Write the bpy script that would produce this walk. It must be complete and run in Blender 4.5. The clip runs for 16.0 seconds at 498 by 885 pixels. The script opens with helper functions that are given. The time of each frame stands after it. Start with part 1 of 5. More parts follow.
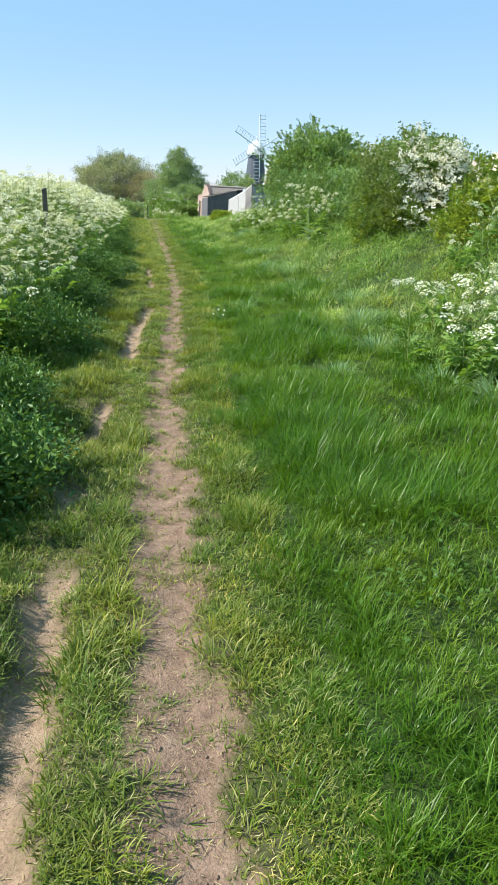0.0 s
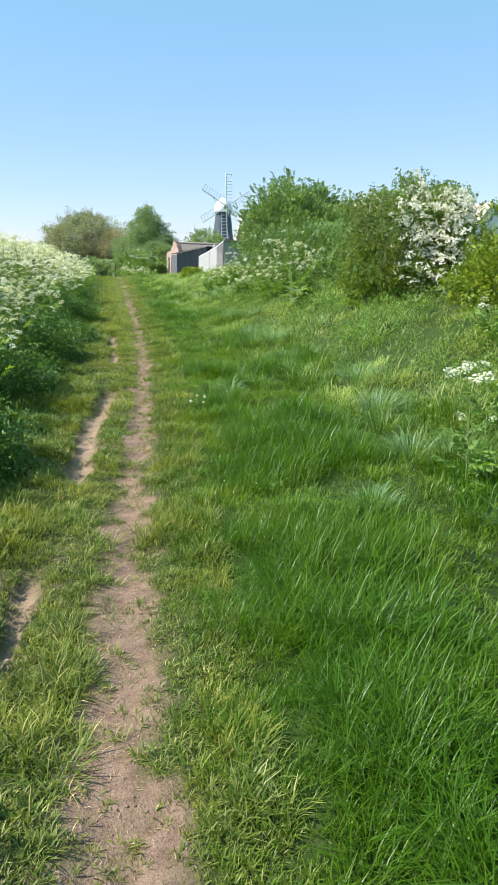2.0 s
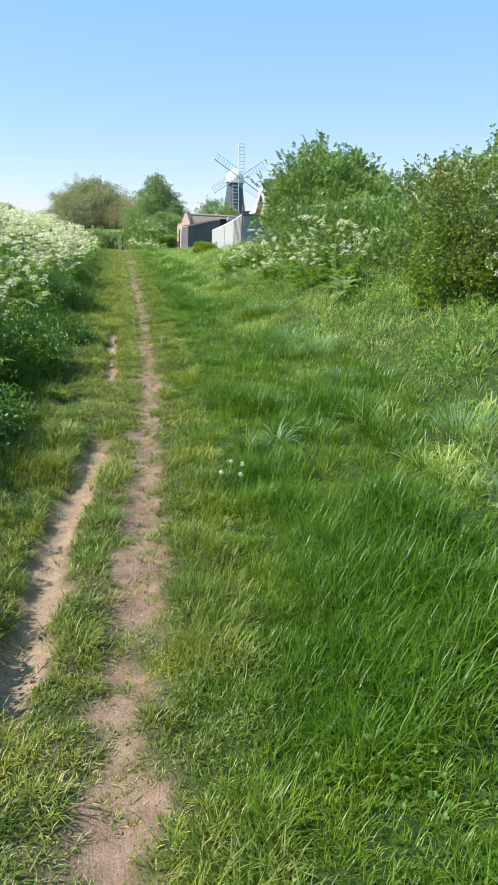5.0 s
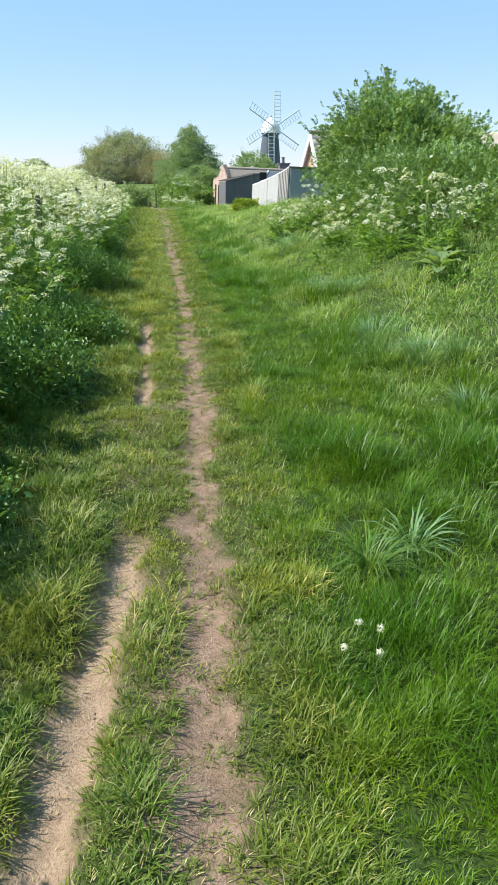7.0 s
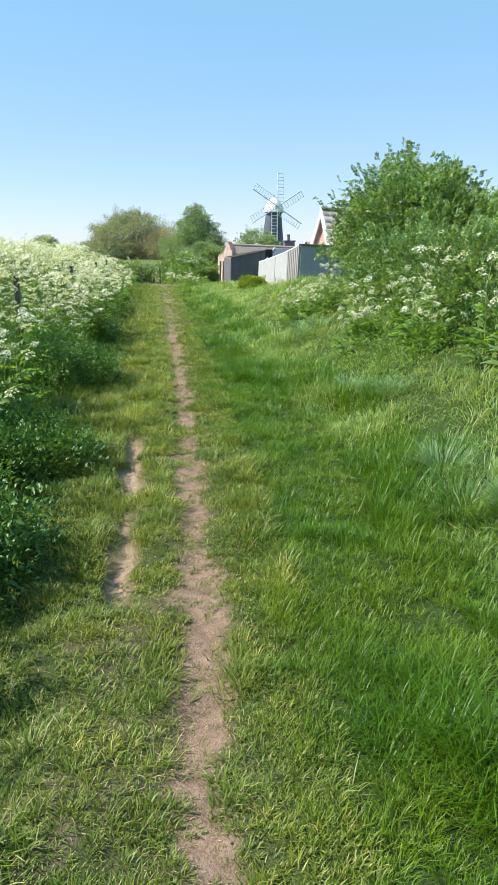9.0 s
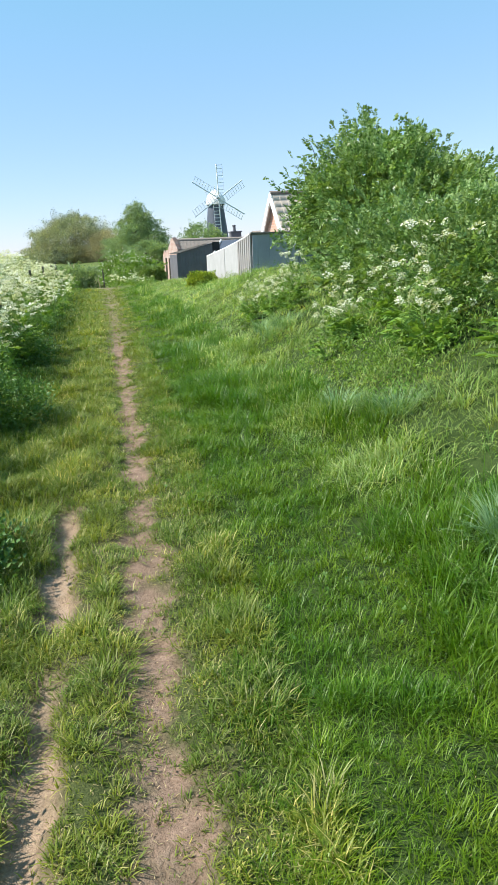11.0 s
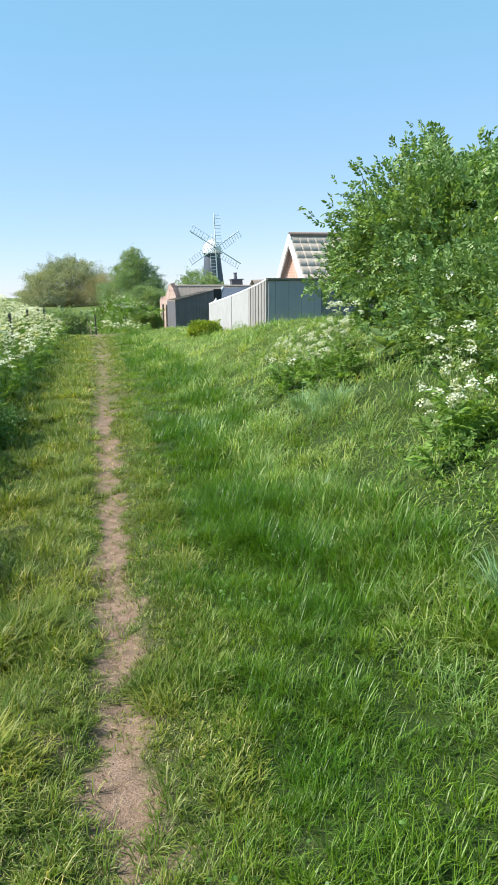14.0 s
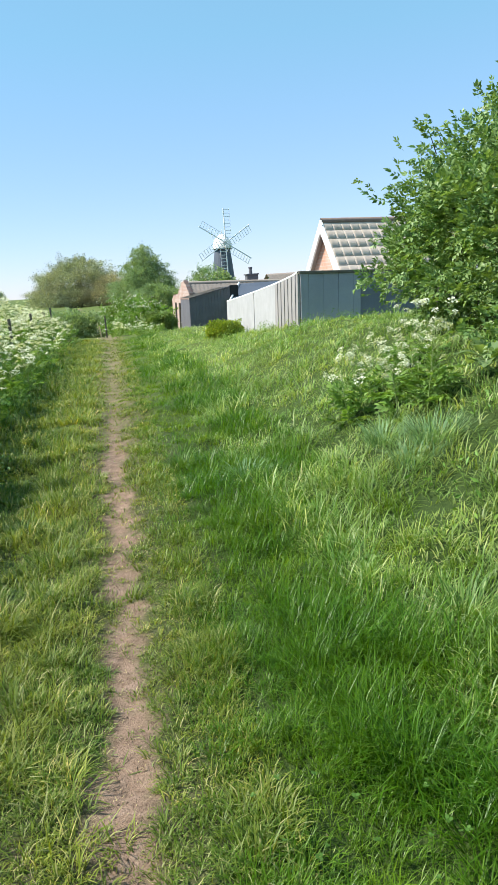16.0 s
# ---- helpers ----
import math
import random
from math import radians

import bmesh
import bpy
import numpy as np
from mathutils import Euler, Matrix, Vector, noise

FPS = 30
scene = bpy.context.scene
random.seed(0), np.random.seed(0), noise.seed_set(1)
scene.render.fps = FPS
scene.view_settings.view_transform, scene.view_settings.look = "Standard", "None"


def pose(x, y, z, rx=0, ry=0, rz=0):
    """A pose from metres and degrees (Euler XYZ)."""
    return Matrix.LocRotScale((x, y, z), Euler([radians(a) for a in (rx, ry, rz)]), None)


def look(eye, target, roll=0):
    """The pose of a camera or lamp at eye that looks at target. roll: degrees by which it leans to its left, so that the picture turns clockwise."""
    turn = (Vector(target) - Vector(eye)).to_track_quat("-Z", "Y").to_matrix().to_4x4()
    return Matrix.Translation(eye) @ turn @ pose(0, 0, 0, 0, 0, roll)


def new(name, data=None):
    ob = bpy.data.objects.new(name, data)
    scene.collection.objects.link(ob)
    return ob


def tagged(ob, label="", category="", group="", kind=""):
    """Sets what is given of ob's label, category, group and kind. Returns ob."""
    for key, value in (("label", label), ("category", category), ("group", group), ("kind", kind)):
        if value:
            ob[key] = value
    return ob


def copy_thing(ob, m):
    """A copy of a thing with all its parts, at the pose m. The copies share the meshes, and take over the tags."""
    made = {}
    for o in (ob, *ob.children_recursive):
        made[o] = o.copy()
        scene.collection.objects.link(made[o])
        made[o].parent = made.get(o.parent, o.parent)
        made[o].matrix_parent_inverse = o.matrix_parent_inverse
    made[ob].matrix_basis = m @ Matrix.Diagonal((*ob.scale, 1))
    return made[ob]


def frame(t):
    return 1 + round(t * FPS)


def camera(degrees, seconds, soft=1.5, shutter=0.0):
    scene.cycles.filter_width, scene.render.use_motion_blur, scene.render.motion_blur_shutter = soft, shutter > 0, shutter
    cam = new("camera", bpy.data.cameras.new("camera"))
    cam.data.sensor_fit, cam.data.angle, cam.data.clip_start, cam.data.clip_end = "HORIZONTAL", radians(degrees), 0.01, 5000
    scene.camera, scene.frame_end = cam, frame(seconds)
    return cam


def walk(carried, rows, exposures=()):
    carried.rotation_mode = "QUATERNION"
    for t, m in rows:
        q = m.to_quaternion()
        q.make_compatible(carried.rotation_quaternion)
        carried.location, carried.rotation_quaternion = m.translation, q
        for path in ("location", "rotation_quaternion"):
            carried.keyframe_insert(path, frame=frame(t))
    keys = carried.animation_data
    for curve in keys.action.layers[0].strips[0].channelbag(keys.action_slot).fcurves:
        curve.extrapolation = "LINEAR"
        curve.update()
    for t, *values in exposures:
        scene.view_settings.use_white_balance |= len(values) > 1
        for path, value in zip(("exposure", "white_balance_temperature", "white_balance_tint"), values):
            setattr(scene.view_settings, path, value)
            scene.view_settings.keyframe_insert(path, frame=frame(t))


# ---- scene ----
cam = camera(38.8, 16.0)
PATH = [
    (0, (-0.672, 0.824, 1.55), (-0.291, 2.67, 0.883), 0.8),
    (0.5, (-0.526, 1.447, 1.549), (-0.118, 3.28, 0.86), 1.2),
    (1, (-0.608, 1.787, 1.564), (-0.125, 3.623, 0.934), 4.9),
    (1.5, (-0.551, 2.32, 1.57), (-0.116, 4.168, 0.943), 1.0),
    (2, (-0.419, 2.841, 1.577), (0.043, 4.713, 1.046), -0.2),
    (2.5, (-0.378, 3.242, 1.535), (0.198, 5.08, 0.997), 1.8),
    (2.7, (-0.41, 3.428, 1.57), (0.179, 5.232, 0.936), 5.1),
    (3, (-0.41, 3.641, 1.621), (0.006, 5.459, 0.898), 2.1),
    (3.5, (-0.358, 4.07, 1.604), (0.035, 5.92, 0.953), -0.1),
    (3.7, (-0.329, 4.178, 1.647), (0.041, 6.038, 1.012), -1.8),
    (5.8, (-0.104, 6.49, 1.673), (0.375, 8.346, 1.104), 2.4),
    (6, (-0.114, 6.693, 1.707), (0.36, 8.56, 1.167), 2.0),
    (6.5, (-0.094, 7.206, 1.676), (0.395, 9.053, 1.085), 0.4),
    (7, (-0.042, 7.77, 1.688), (0.301, 9.607, 0.973), 0.2),
    (7.5, (-0.08, 8.31, 1.686), (0.218, 10.191, 1.074), 0.6),
    (8, (0.057, 8.795, 1.668), (0.46, 10.679, 1.13), -1.0),
    (8.5, (0.167, 9.273, 1.706), (0.455, 11.187, 1.203), -1.0),
    (9, (0.18, 9.771, 1.708), (0.528, 11.668, 1.179), 0.5),
    (9.2, (0.205, 10.015, 1.702), (0.583, 11.904, 1.163), 0.9),
    (11.3, (0.526, 11.853, 1.673), (0.97, 13.723, 1.12), -4.4),
    (11.5, (0.561, 12.091, 1.665), (0.97, 13.966, 1.101), -3.5),
    (12, (0.548, 12.654, 1.64), (0.98, 14.537, 1.122), -2.7),
    (12.5, (0.582, 13.142, 1.614), (1.087, 15.004, 1.089), -2.1),
    (13, (0.682, 13.677, 1.66), (1.128, 15.534, 1.066), -3.6),
    (13.5, (0.715, 14.264, 1.635), (1.244, 16.133, 1.157), -1.1),
    (14, (0.752, 14.715, 1.638), (1.244, 16.606, 1.213), -2.2),
    (14.5, (0.778, 15.346, 1.633), (1.188, 17.222, 1.072), -1.4),
    (15, (0.767, 15.871, 1.642), (1.205, 17.773, 1.204), -2.4),
    (15.5, (0.81, 16.369, 1.612), (1.221, 18.267, 1.133), -3.2),
    (16, (0.94, 16.869, 1.679), (1.392, 18.767, 1.242), -3.9),
]
walk(cam, [(t, look(eye, target, roll)) for t, eye, target, roll in PATH])

# ---- world, sun, exposure ----
SUN_ELEV, SUN_AZ = 48.0, -84.0      # azimuth measured from +y towards +x
world = bpy.data.worlds.new("sky")
scene.world = world
world.use_nodes = True
wn = world.node_tree
sky = wn.nodes.new("ShaderNodeTexSky")
sky.sky_type, sky.sun_disc = "NISHITA", False
sky.sun_elevation, sky.sun_rotation = radians(SUN_ELEV), radians(SUN_AZ)
sky.air_density, sky.dust_density, sky.ozone_density, sky.altitude = 1.0, 0.0, 3.0, 0
wn.nodes["Background"].inputs["Strength"].default_value = 0.111
tint = wn.nodes.new("ShaderNodeMix")
tint.data_type, tint.blend_type = "RGBA", "MULTIPLY"
tint.inputs[0].default_value, tint.inputs[7].default_value = 1.0, (0.88, 0.98, 1.08, 1)
wn.links.new(sky.outputs["Color"], tint.inputs[6])
hazy = wn.nodes.new("ShaderNodeMix")
hazy.data_type = "RGBA"
hazy.inputs[0].default_value = 0.5
s_co, s_z, s_haze = wn.nodes.new("ShaderNodeTexCoord"), wn.nodes.new("ShaderNodeSeparateXYZ"), wn.nodes.new("ShaderNodeMapRange")
s_mix = wn.nodes.new("ShaderNodeMix")
s_mix.data_type = "RGBA"
wn.links.new(s_co.outputs["Generated"], s_z.inputs[0])
wn.links.new(s_z.outputs[2], s_haze.inputs["Value"])
s_haze.inputs["From Max"].default_value = 0.30
wn.links.new(s_haze.outputs["Result"], s_mix.inputs[0])
s_mix.inputs[6].default_value, s_mix.inputs[7].default_value = (2.7, 3.05, 5.4, 1), (1.75, 3.95, 5.0, 1)
wn.links.new(s_mix.outputs[2], hazy.inputs[7])
wn.links.new(tint.outputs[2], hazy.inputs[6])
wn.links.new(hazy.outputs[2], wn.nodes["Background"].inputs["Color"])
sun_data = bpy.data.lights.new("sun", "SUN")
sun_data.energy, sun_data.angle, sun_data.color = 5.0, radians(0.53), (1.0, 0.955, 0.88)
sun = new("sun", sun_data)
a, e = radians(SUN_AZ), radians(SUN_ELEV)
sun_dir = Vector((math.sin(a) * math.cos(e), math.cos(a) * math.cos(e), math.sin(e)))
sun.matrix_world = look(sun_dir * 50, (0, 0, 0))
scene.view_settings.exposure = 0.75

rng = np.random.default_rng(7)


# ---- plan of the place ----
PY = [-40, 2.2, 4.6, 7.3, 10, 13.2, 17.7, 21, 24.5, 28.8, 36, 45, 60]
PXS = [-1.5, -.53, -.4, -.13, .22, .54, .87, 1.07, 1.25, 1.5, 1.9, 2.4, 3.2]
RY = [-40, 2.4, 4.5, 6, 8.2, 9.5, 11, 13.6, 15.5, 60]
RX = [-2, -1.01, -.90, -.74, -.43, -.31, -.03, .14, .24, 2.5]
LY = [-40, 2, 4.45, 7.4, 12.5, 15, 18.5, 24.2, 27.7, 45, 60]
LX = [-2.4, -1.45, -1.25, -1.02, -.62, -.4, -.12, .2, .45, 1.3, 2.1]
EY = [-40, 5, 10, 16, 24, 34, 60]
EW = [2.9, 2.9, 2.1, 1.5, 1.3, 1.2, 1.2]


def px(y): return np.interp(y, PY, PXS)
def rx_(y): return np.interp(y, RY, RX)
def lx(y): return np.interp(y, LY, LX)
def ew(y): return np.interp(y, EY, EW)


def hash2(ix, iy, seed):
    h = (ix.astype(np.int64) * 374761393 + iy.astype(np.int64) * 668265263 + seed * 982451653) & 0x7fffffff
    h = ((h ^ (h >> 13)) * 1274126177) & 0x7fffffff
    return ((h ^ (h >> 16)) & 0xffff) / 65535.0


def vnoise(x, y, seed=0):
    ix, iy = np.floor(x), np.floor(y)
    fx, fy = x - ix, y - iy
    fx, fy = fx * fx * (3 - 2 * fx), fy * fy * (3 - 2 * fy)
    a, b = hash2(ix, iy, seed), hash2(ix + 1, iy, seed)
    c, d = hash2(ix, iy + 1, seed), hash2(ix + 1, iy + 1, seed)
    return (a * (1 - fx) + b * fx) * (1 - fy) + (c * (1 - fx) + d * fx) * fy


def fbm(x, y, scale, seed=0, octaves=3):
    v, w, s = 0, 0, 1.0
    for k in range(octaves):
        v, w = v + vnoise(x / scale * 2 ** k, y / scale * 2 ** k, seed + k) * s, w + s
        s *= 0.5
    return v / w


def smooth(a, b, v):
    t = np.clip((v - a) / (b - a), 0, 1)
    return t * t * (3 - 2 * t)


def height(x, y):
    x, y = np.asarray(x, float), np.asarray(y, float)
    d = x - px(y) - ew(y)
    crest = 0.95 * (1 - 0.88 * smooth(27, 40, y))
    h = crest * smooth(-0.35, 2.9, d) - (crest + 0.5) * smooth(6.0, 10.0, d)
    left = lx(y) - x
    h = h + 0.36 * smooth(-0.1, 1.8, left)
    h = h - 1.2 * smooth(44, 62, y) * (1 - smooth(-2, -12, x) * 0.5)
    near = 1 - smooth(40, 80, y)
    h = h + near * (fbm(x * .5, y, .10, 15, 3) - .5) * .055 * np.exp(-((x - px(y)) / .28) ** 2)
    h = h + near * (fbm(x, y, 0.9, 3) - 0.5) * 0.07
    h = h + near * (fbm(x, y, 0.16, 9, 2) - 0.5) * 0.025
    h = h + near * (fbm(x, y, 0.42, 19, 2) - 0.5) * 0.13 * smooth(.2, .6, np.abs(x - px(y)))
    h = h - 0.035 * np.exp(-((x - px(y)) / 0.16) ** 2) * near
    h = h - 0.06 * rut_mask(x, y)
    return h


def path_mask(x, y):
    w = 0.080 + 0.085 * fbm(x * 0 + 3, y, 0.6, 21) - 0.035 * smooth(8, 22, y)
    w = w + 0.05 * np.exp(-((y - 3.3) / 1.6) ** 2)
    edge = (fbm(x, y, 0.14, 31, 3) - 0.5) * 0.30
    return smooth(0.05, -0.05, np.abs(x - px(y)) - w + edge) * (1 - smooth(23, 33, y) * 0.75) * (1 - .2 * smooth(.62, .72, fbm(x * .5, y, .13, 16, 2)))


RUTS = [(1.0, 3.7, .085), (4.1, 4.7, .075), (5.4, 6.3, .065), (7.6, 11.0, .10), (13.0, 14.3, .075), (14.6, 16.3, .085)]


def rut_mask(x, y):
    m = 0
    for a, b, w in RUTS:
        inside = smooth(a - .2, a + .25, y) * (1 - smooth(b - .25, b + .2, y))
        e = (fbm(x, y, 0.12, 41, 3) - 0.5) * 0.12
        m = np.maximum(m, inside * smooth(0.035, -0.035, np.abs(x - rx_(y)) - w + e))
    return m


# ---- mesh helpers ----
def np_mesh(name, verts, faces, mats=(), smooth_faces=False, midx=None):
    """verts (n,3); faces: list of arrays, each (m,k)."""
    me = bpy.data.meshes.new(name)
    verts = np.asarray(verts, np.float32)
    loops = np.concatenate([np.asarray(f, np.int32).ravel() for f in faces])
    counts = np.concatenate([np.full(len(f), np.asarray(f).shape[1], np.int32) for f in faces])
    me.vertices.add(len(verts))
    me.vertices.foreach_set("co", verts.ravel())
    me.loops.add(len(loops))
    me.loops.foreach_set("vertex_index", loops)
    me.polygons.add(len(counts))
    me.polygons.foreach_set("loop_start", np.concatenate([[0], np.cumsum(counts)[:-1]]).astype(np.int32))
    if midx is not None:
        me.polygons.foreach_set("material_index", np.asarray(midx, np.int32))
    if smooth_faces:
        me.polygons.foreach_set("use_smooth", np.ones(len(counts), bool))
    for m in mats:
        me.materials.append(m)
    me.update(calc_edges=True)
    return me


def rotmats(yaw, pitch, roll):
    """Rz(yaw) Rx(pitch) Ry(roll) for arrays of angles."""
    cz, sz, cx, sx, cy, sy = np.cos(yaw), np.sin(yaw), np.cos(pitch), np.sin(pitch), np.cos(roll), np.sin(roll)
    o, z = np.ones_like(cz), np.zeros_like(cz)
    Z = np.stack([cz, -sz, z, sz, cz, z, z, z, o], -1).reshape(-1, 3, 3)
    X = np.stack([o, z, z, z, cx, -sx, z, sx, cx], -1).reshape(-1, 3, 3)
    Y = np.stack([cy, z, sy, z, o, z, -sy, z, cy], -1).reshape(-1, 3, 3)
    return Z @ X @ Y


def scatter(template, pos, rot, size):
    """template: (verts, [faces]); returns joined verts and faces."""
    tv, tf = template
    tv = np.asarray(tv, float)
    size = np.broadcast_to(np.asarray(size, float), (len(pos),))
    V = np.einsum("mij,nj->mni", rot, tv) * size[:, None, None] + np.asarray(pos)[:, None, :]
    off = (np.arange(len(pos)) * len(tv))[:, None, None]
    return V.reshape(-1, 3), [(np.asarray(f)[None] + off).reshape(-1, np.asarray(f).shape[1]) for f in tf]


def merge(parts):
    """Join several (verts, faces)."""
    V, F, n = [], {}, 0
    for v, fs in parts:
        for f in fs:
            f = np.asarray(f)
            F.setdefault(f.shape[1], []).append(f + n)
        V.append(np.asarray(v, float))
        n += len(v)
    return np.concatenate(V), [np.concatenate(f) for f in F.values()]


def thing(name, loc=(0, 0, 0), label="", category="", group="", rz=0, ry=0):
    ob = new(name)
    ob.matrix_world = pose(*loc, 0, ry, rz)
    return tagged(ob, label, category, group)


def part(name, data, mat, parent, label="", m=None):
    if isinstance(data, bmesh.types.BMesh):
        me = bpy.data.meshes.new(name)
        data.to_mesh(me)
        data.free()
    elif isinstance(data, tuple):
        me = np_mesh(name, data[0], data[1])
    else:
        me = data
    if mat is not None and not me.materials:
        me.materials.append(mat)
    ob = new(name, me)
    if parent is not None:
        ob.parent = parent
    if m is not None:
        ob.matrix_local = m
    return tagged(ob, label)


def box(bm, x0, x1, y0, y1, z0, z1):
    r = bmesh.ops.create_cube(bm, size=1, matrix=Matrix.Translation(((x0 + x1) / 2, (y0 + y1) / 2, (z0 + z1) / 2)) @ Matrix.Diagonal((x1 - x0, y1 - y0, z1 - z0, 1)))
    return r["verts"]


def boxes(*args, bevel=0.0):
    bm = bmesh.new()
    for b in args:
        box(bm, *b)
    if bevel:
        bmesh.ops.bevel(bm, geom=bm.edges[:], offset=bevel, segments=1, affect="EDGES")
    return bm


def tube(points, radii, sides=6):
    """A bent tapered tube through points."""
    P = np.asarray(points, float)
    T = np.gradient(P, axis=0)
    T /= np.linalg.norm(T, axis=1)[:, None] + 1e-9
    ref = np.array([0.0, 0, 1]) if abs(T[0][2]) < 0.9 else np.array([1.0, 0, 0])
    U = np.cross(T, ref)
    U /= np.linalg.norm(U, axis=1)[:, None] + 1e-9
    W = np.cross(T, U)
    an = np.linspace(0, 2 * np.pi, sides, endpoint=False)
    R = np.asarray(radii, float)[:, None, None]
    V = P[:, None] + R * (np.cos(an)[None, :, None] * U[:, None] + np.sin(an)[None, :, None] * W[:, None])
    n = len(P)
    f = []
    for i in range(n - 1):
        for k in range(sides):
            k2 = (k + 1) % sides
            f.append((i * sides + k, i * sides + k2, (i + 1) * sides + k2, (i + 1) * sides + k))
    return V.reshape(-1, 3), [np.array(f)]


# ---- materials ----
def mat_base(name):
    m = bpy.data.materials.new(name)
    m.use_nodes = True
    nt = m.node_tree
    return m, nt, nt.nodes["Principled BSDF"]


def nnoise(nt, scale, detail=3, rough=0.55, coord="Object", vec=None):
    n = nt.nodes.new("ShaderNodeTexNoise")
    n.inputs["Scale"].default_value, n.inputs["Detail"].default_value, n.inputs["Roughness"].default_value = scale, detail, rough
    if vec is None:
        tc = nt.nodes.new("ShaderNodeTexCoord")
        vec = tc.outputs[coord]
    nt.links.new(vec, n.inputs["Vector"])
    return n.outputs["Fac"]


def ramp(nt, fac, stops):
    r = nt.nodes.new("ShaderNodeValToRGB")
    while len(r.color_ramp.elements) < len(stops):
        r.color_ramp.elements.new(0.5)
    for el, (p, c) in zip(r.color_ramp.elements, stops):
        el.position, el.color = p, (*c, 1)
    nt.links.new(fac, r.inputs["Fac"])
    return r.outputs["Color"]


def mixc(nt, fac, a, b, mode="MIX"):
    n = nt.nodes.new("ShaderNodeMix")
    n.data_type, n.blend_type = "RGBA", mode
    for k, v in ((0, fac), (6, a), (7, b)):
        if isinstance(v, (int, float)):
            n.inputs[k].default_value = v
        elif isinstance(v, tuple):
            n.inputs[k].default_value = (*v, 1)
        else:
            nt.links.new(v, n.inputs[k])
    return n.outputs[2]


def bump(nt, bs, fac, strength, dist):
    b = nt.nodes.new("ShaderNodeBump")
    b.inputs["Strength"].default_value, b.inputs["Distance"].default_value = strength, dist
    nt.links.new(fac, b.inputs["Height"])
    nt.links.new(b.outputs["Normal"], bs.inputs["Normal"])


def leaf_mat(name, cols, patch=None, patch_scale=0.6, trans=0.35, rough=0.5, spec=0.28, tcol=1.7, tone=None):
    """Thin leaves: colour by island, shifted by broad patches; light passes through. With tone, roots are painted
    darker as shade.
    """
    m, nt, bs = mat_base(name)
    geo = nt.nodes.new("ShaderNodeNewGeometry")
    stops = [(i / max(1, len(cols) - 1), c) for i, c in enumerate(cols)]
    stops = [(p, tuple(min(.9, v * (1.25 if c[1] < .4 else 1)) for v in c)) for p, c in stops]
    col = ramp(nt, geo.outputs["Random Per Island"], stops)
    if patch:
        f = nnoise(nt, patch_scale, 3)
        fr = ramp(nt, f, [(0.38, (0, 0, 0)), (0.62, (1, 1, 1))])
        col = mixc(nt, fr, col, mixc(nt, 0.75, col, patch))
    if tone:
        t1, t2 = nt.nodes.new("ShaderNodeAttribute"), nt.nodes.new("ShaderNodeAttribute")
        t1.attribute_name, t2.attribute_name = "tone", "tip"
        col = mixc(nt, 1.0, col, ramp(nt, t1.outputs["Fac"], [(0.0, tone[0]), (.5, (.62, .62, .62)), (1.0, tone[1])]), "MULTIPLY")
        # painted shade: the blade colour is darkened at the root, full at the tip
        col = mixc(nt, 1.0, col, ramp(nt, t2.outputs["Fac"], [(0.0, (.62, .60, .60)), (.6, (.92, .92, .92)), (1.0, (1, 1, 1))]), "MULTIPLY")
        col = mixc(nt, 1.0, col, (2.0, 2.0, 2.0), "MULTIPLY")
    nt.links.new(col, bs.inputs["Base Color"])
    bs.inputs["Roughness"].default_value = rough
    bs.inputs["Specular IOR Level"].default_value = spec
    tr = nt.nodes.new("ShaderNodeBsdfTranslucent")
    tc = mixc(nt, 1.0, col, (tcol, tcol * 0.95, tcol * 0.35), "MULTIPLY")
    nt.links.new(tc, tr.inputs["Color"])
    mx = nt.nodes.new("ShaderNodeMixShader")
    mx.inputs[0].default_value = trans
    nt.links.new(bs.outputs[0], mx.inputs[1])
    nt.links.new(tr.outputs[0], mx.inputs[2])
    nt.links.new(mx.outputs[0], nt.nodes["Material Output"].inputs["Surface"])
    return m


def plain_mat(name, col, col2=None, scale=6.0, rough=0.7, metal=0.0, bumps=0.3, bdist=0.004, fine=60.0):
    m, nt, bs = mat_base(name)
    f = nnoise(nt, scale, 4)
    g = nnoise(nt, fine, 3)
    c = ramp(nt, f, [(0.32, col), (0.68, col2 or tuple(v * 0.7 for v in col))])
    c = mixc(nt, 0.25, c, ramp(nt, g, [(0.3, tuple(v * 0.55 for v in col)), (0.7, tuple(min(1, v * 1.25) for v in col))]))
    nt.links.new(c, bs.inputs["Base Color"])
    bs.inputs["Roughness"].default_value, bs.inputs["Metallic"].default_value = rough, metal
    if bumps:
        bump(nt, bs, g, bumps, bdist)
    return m


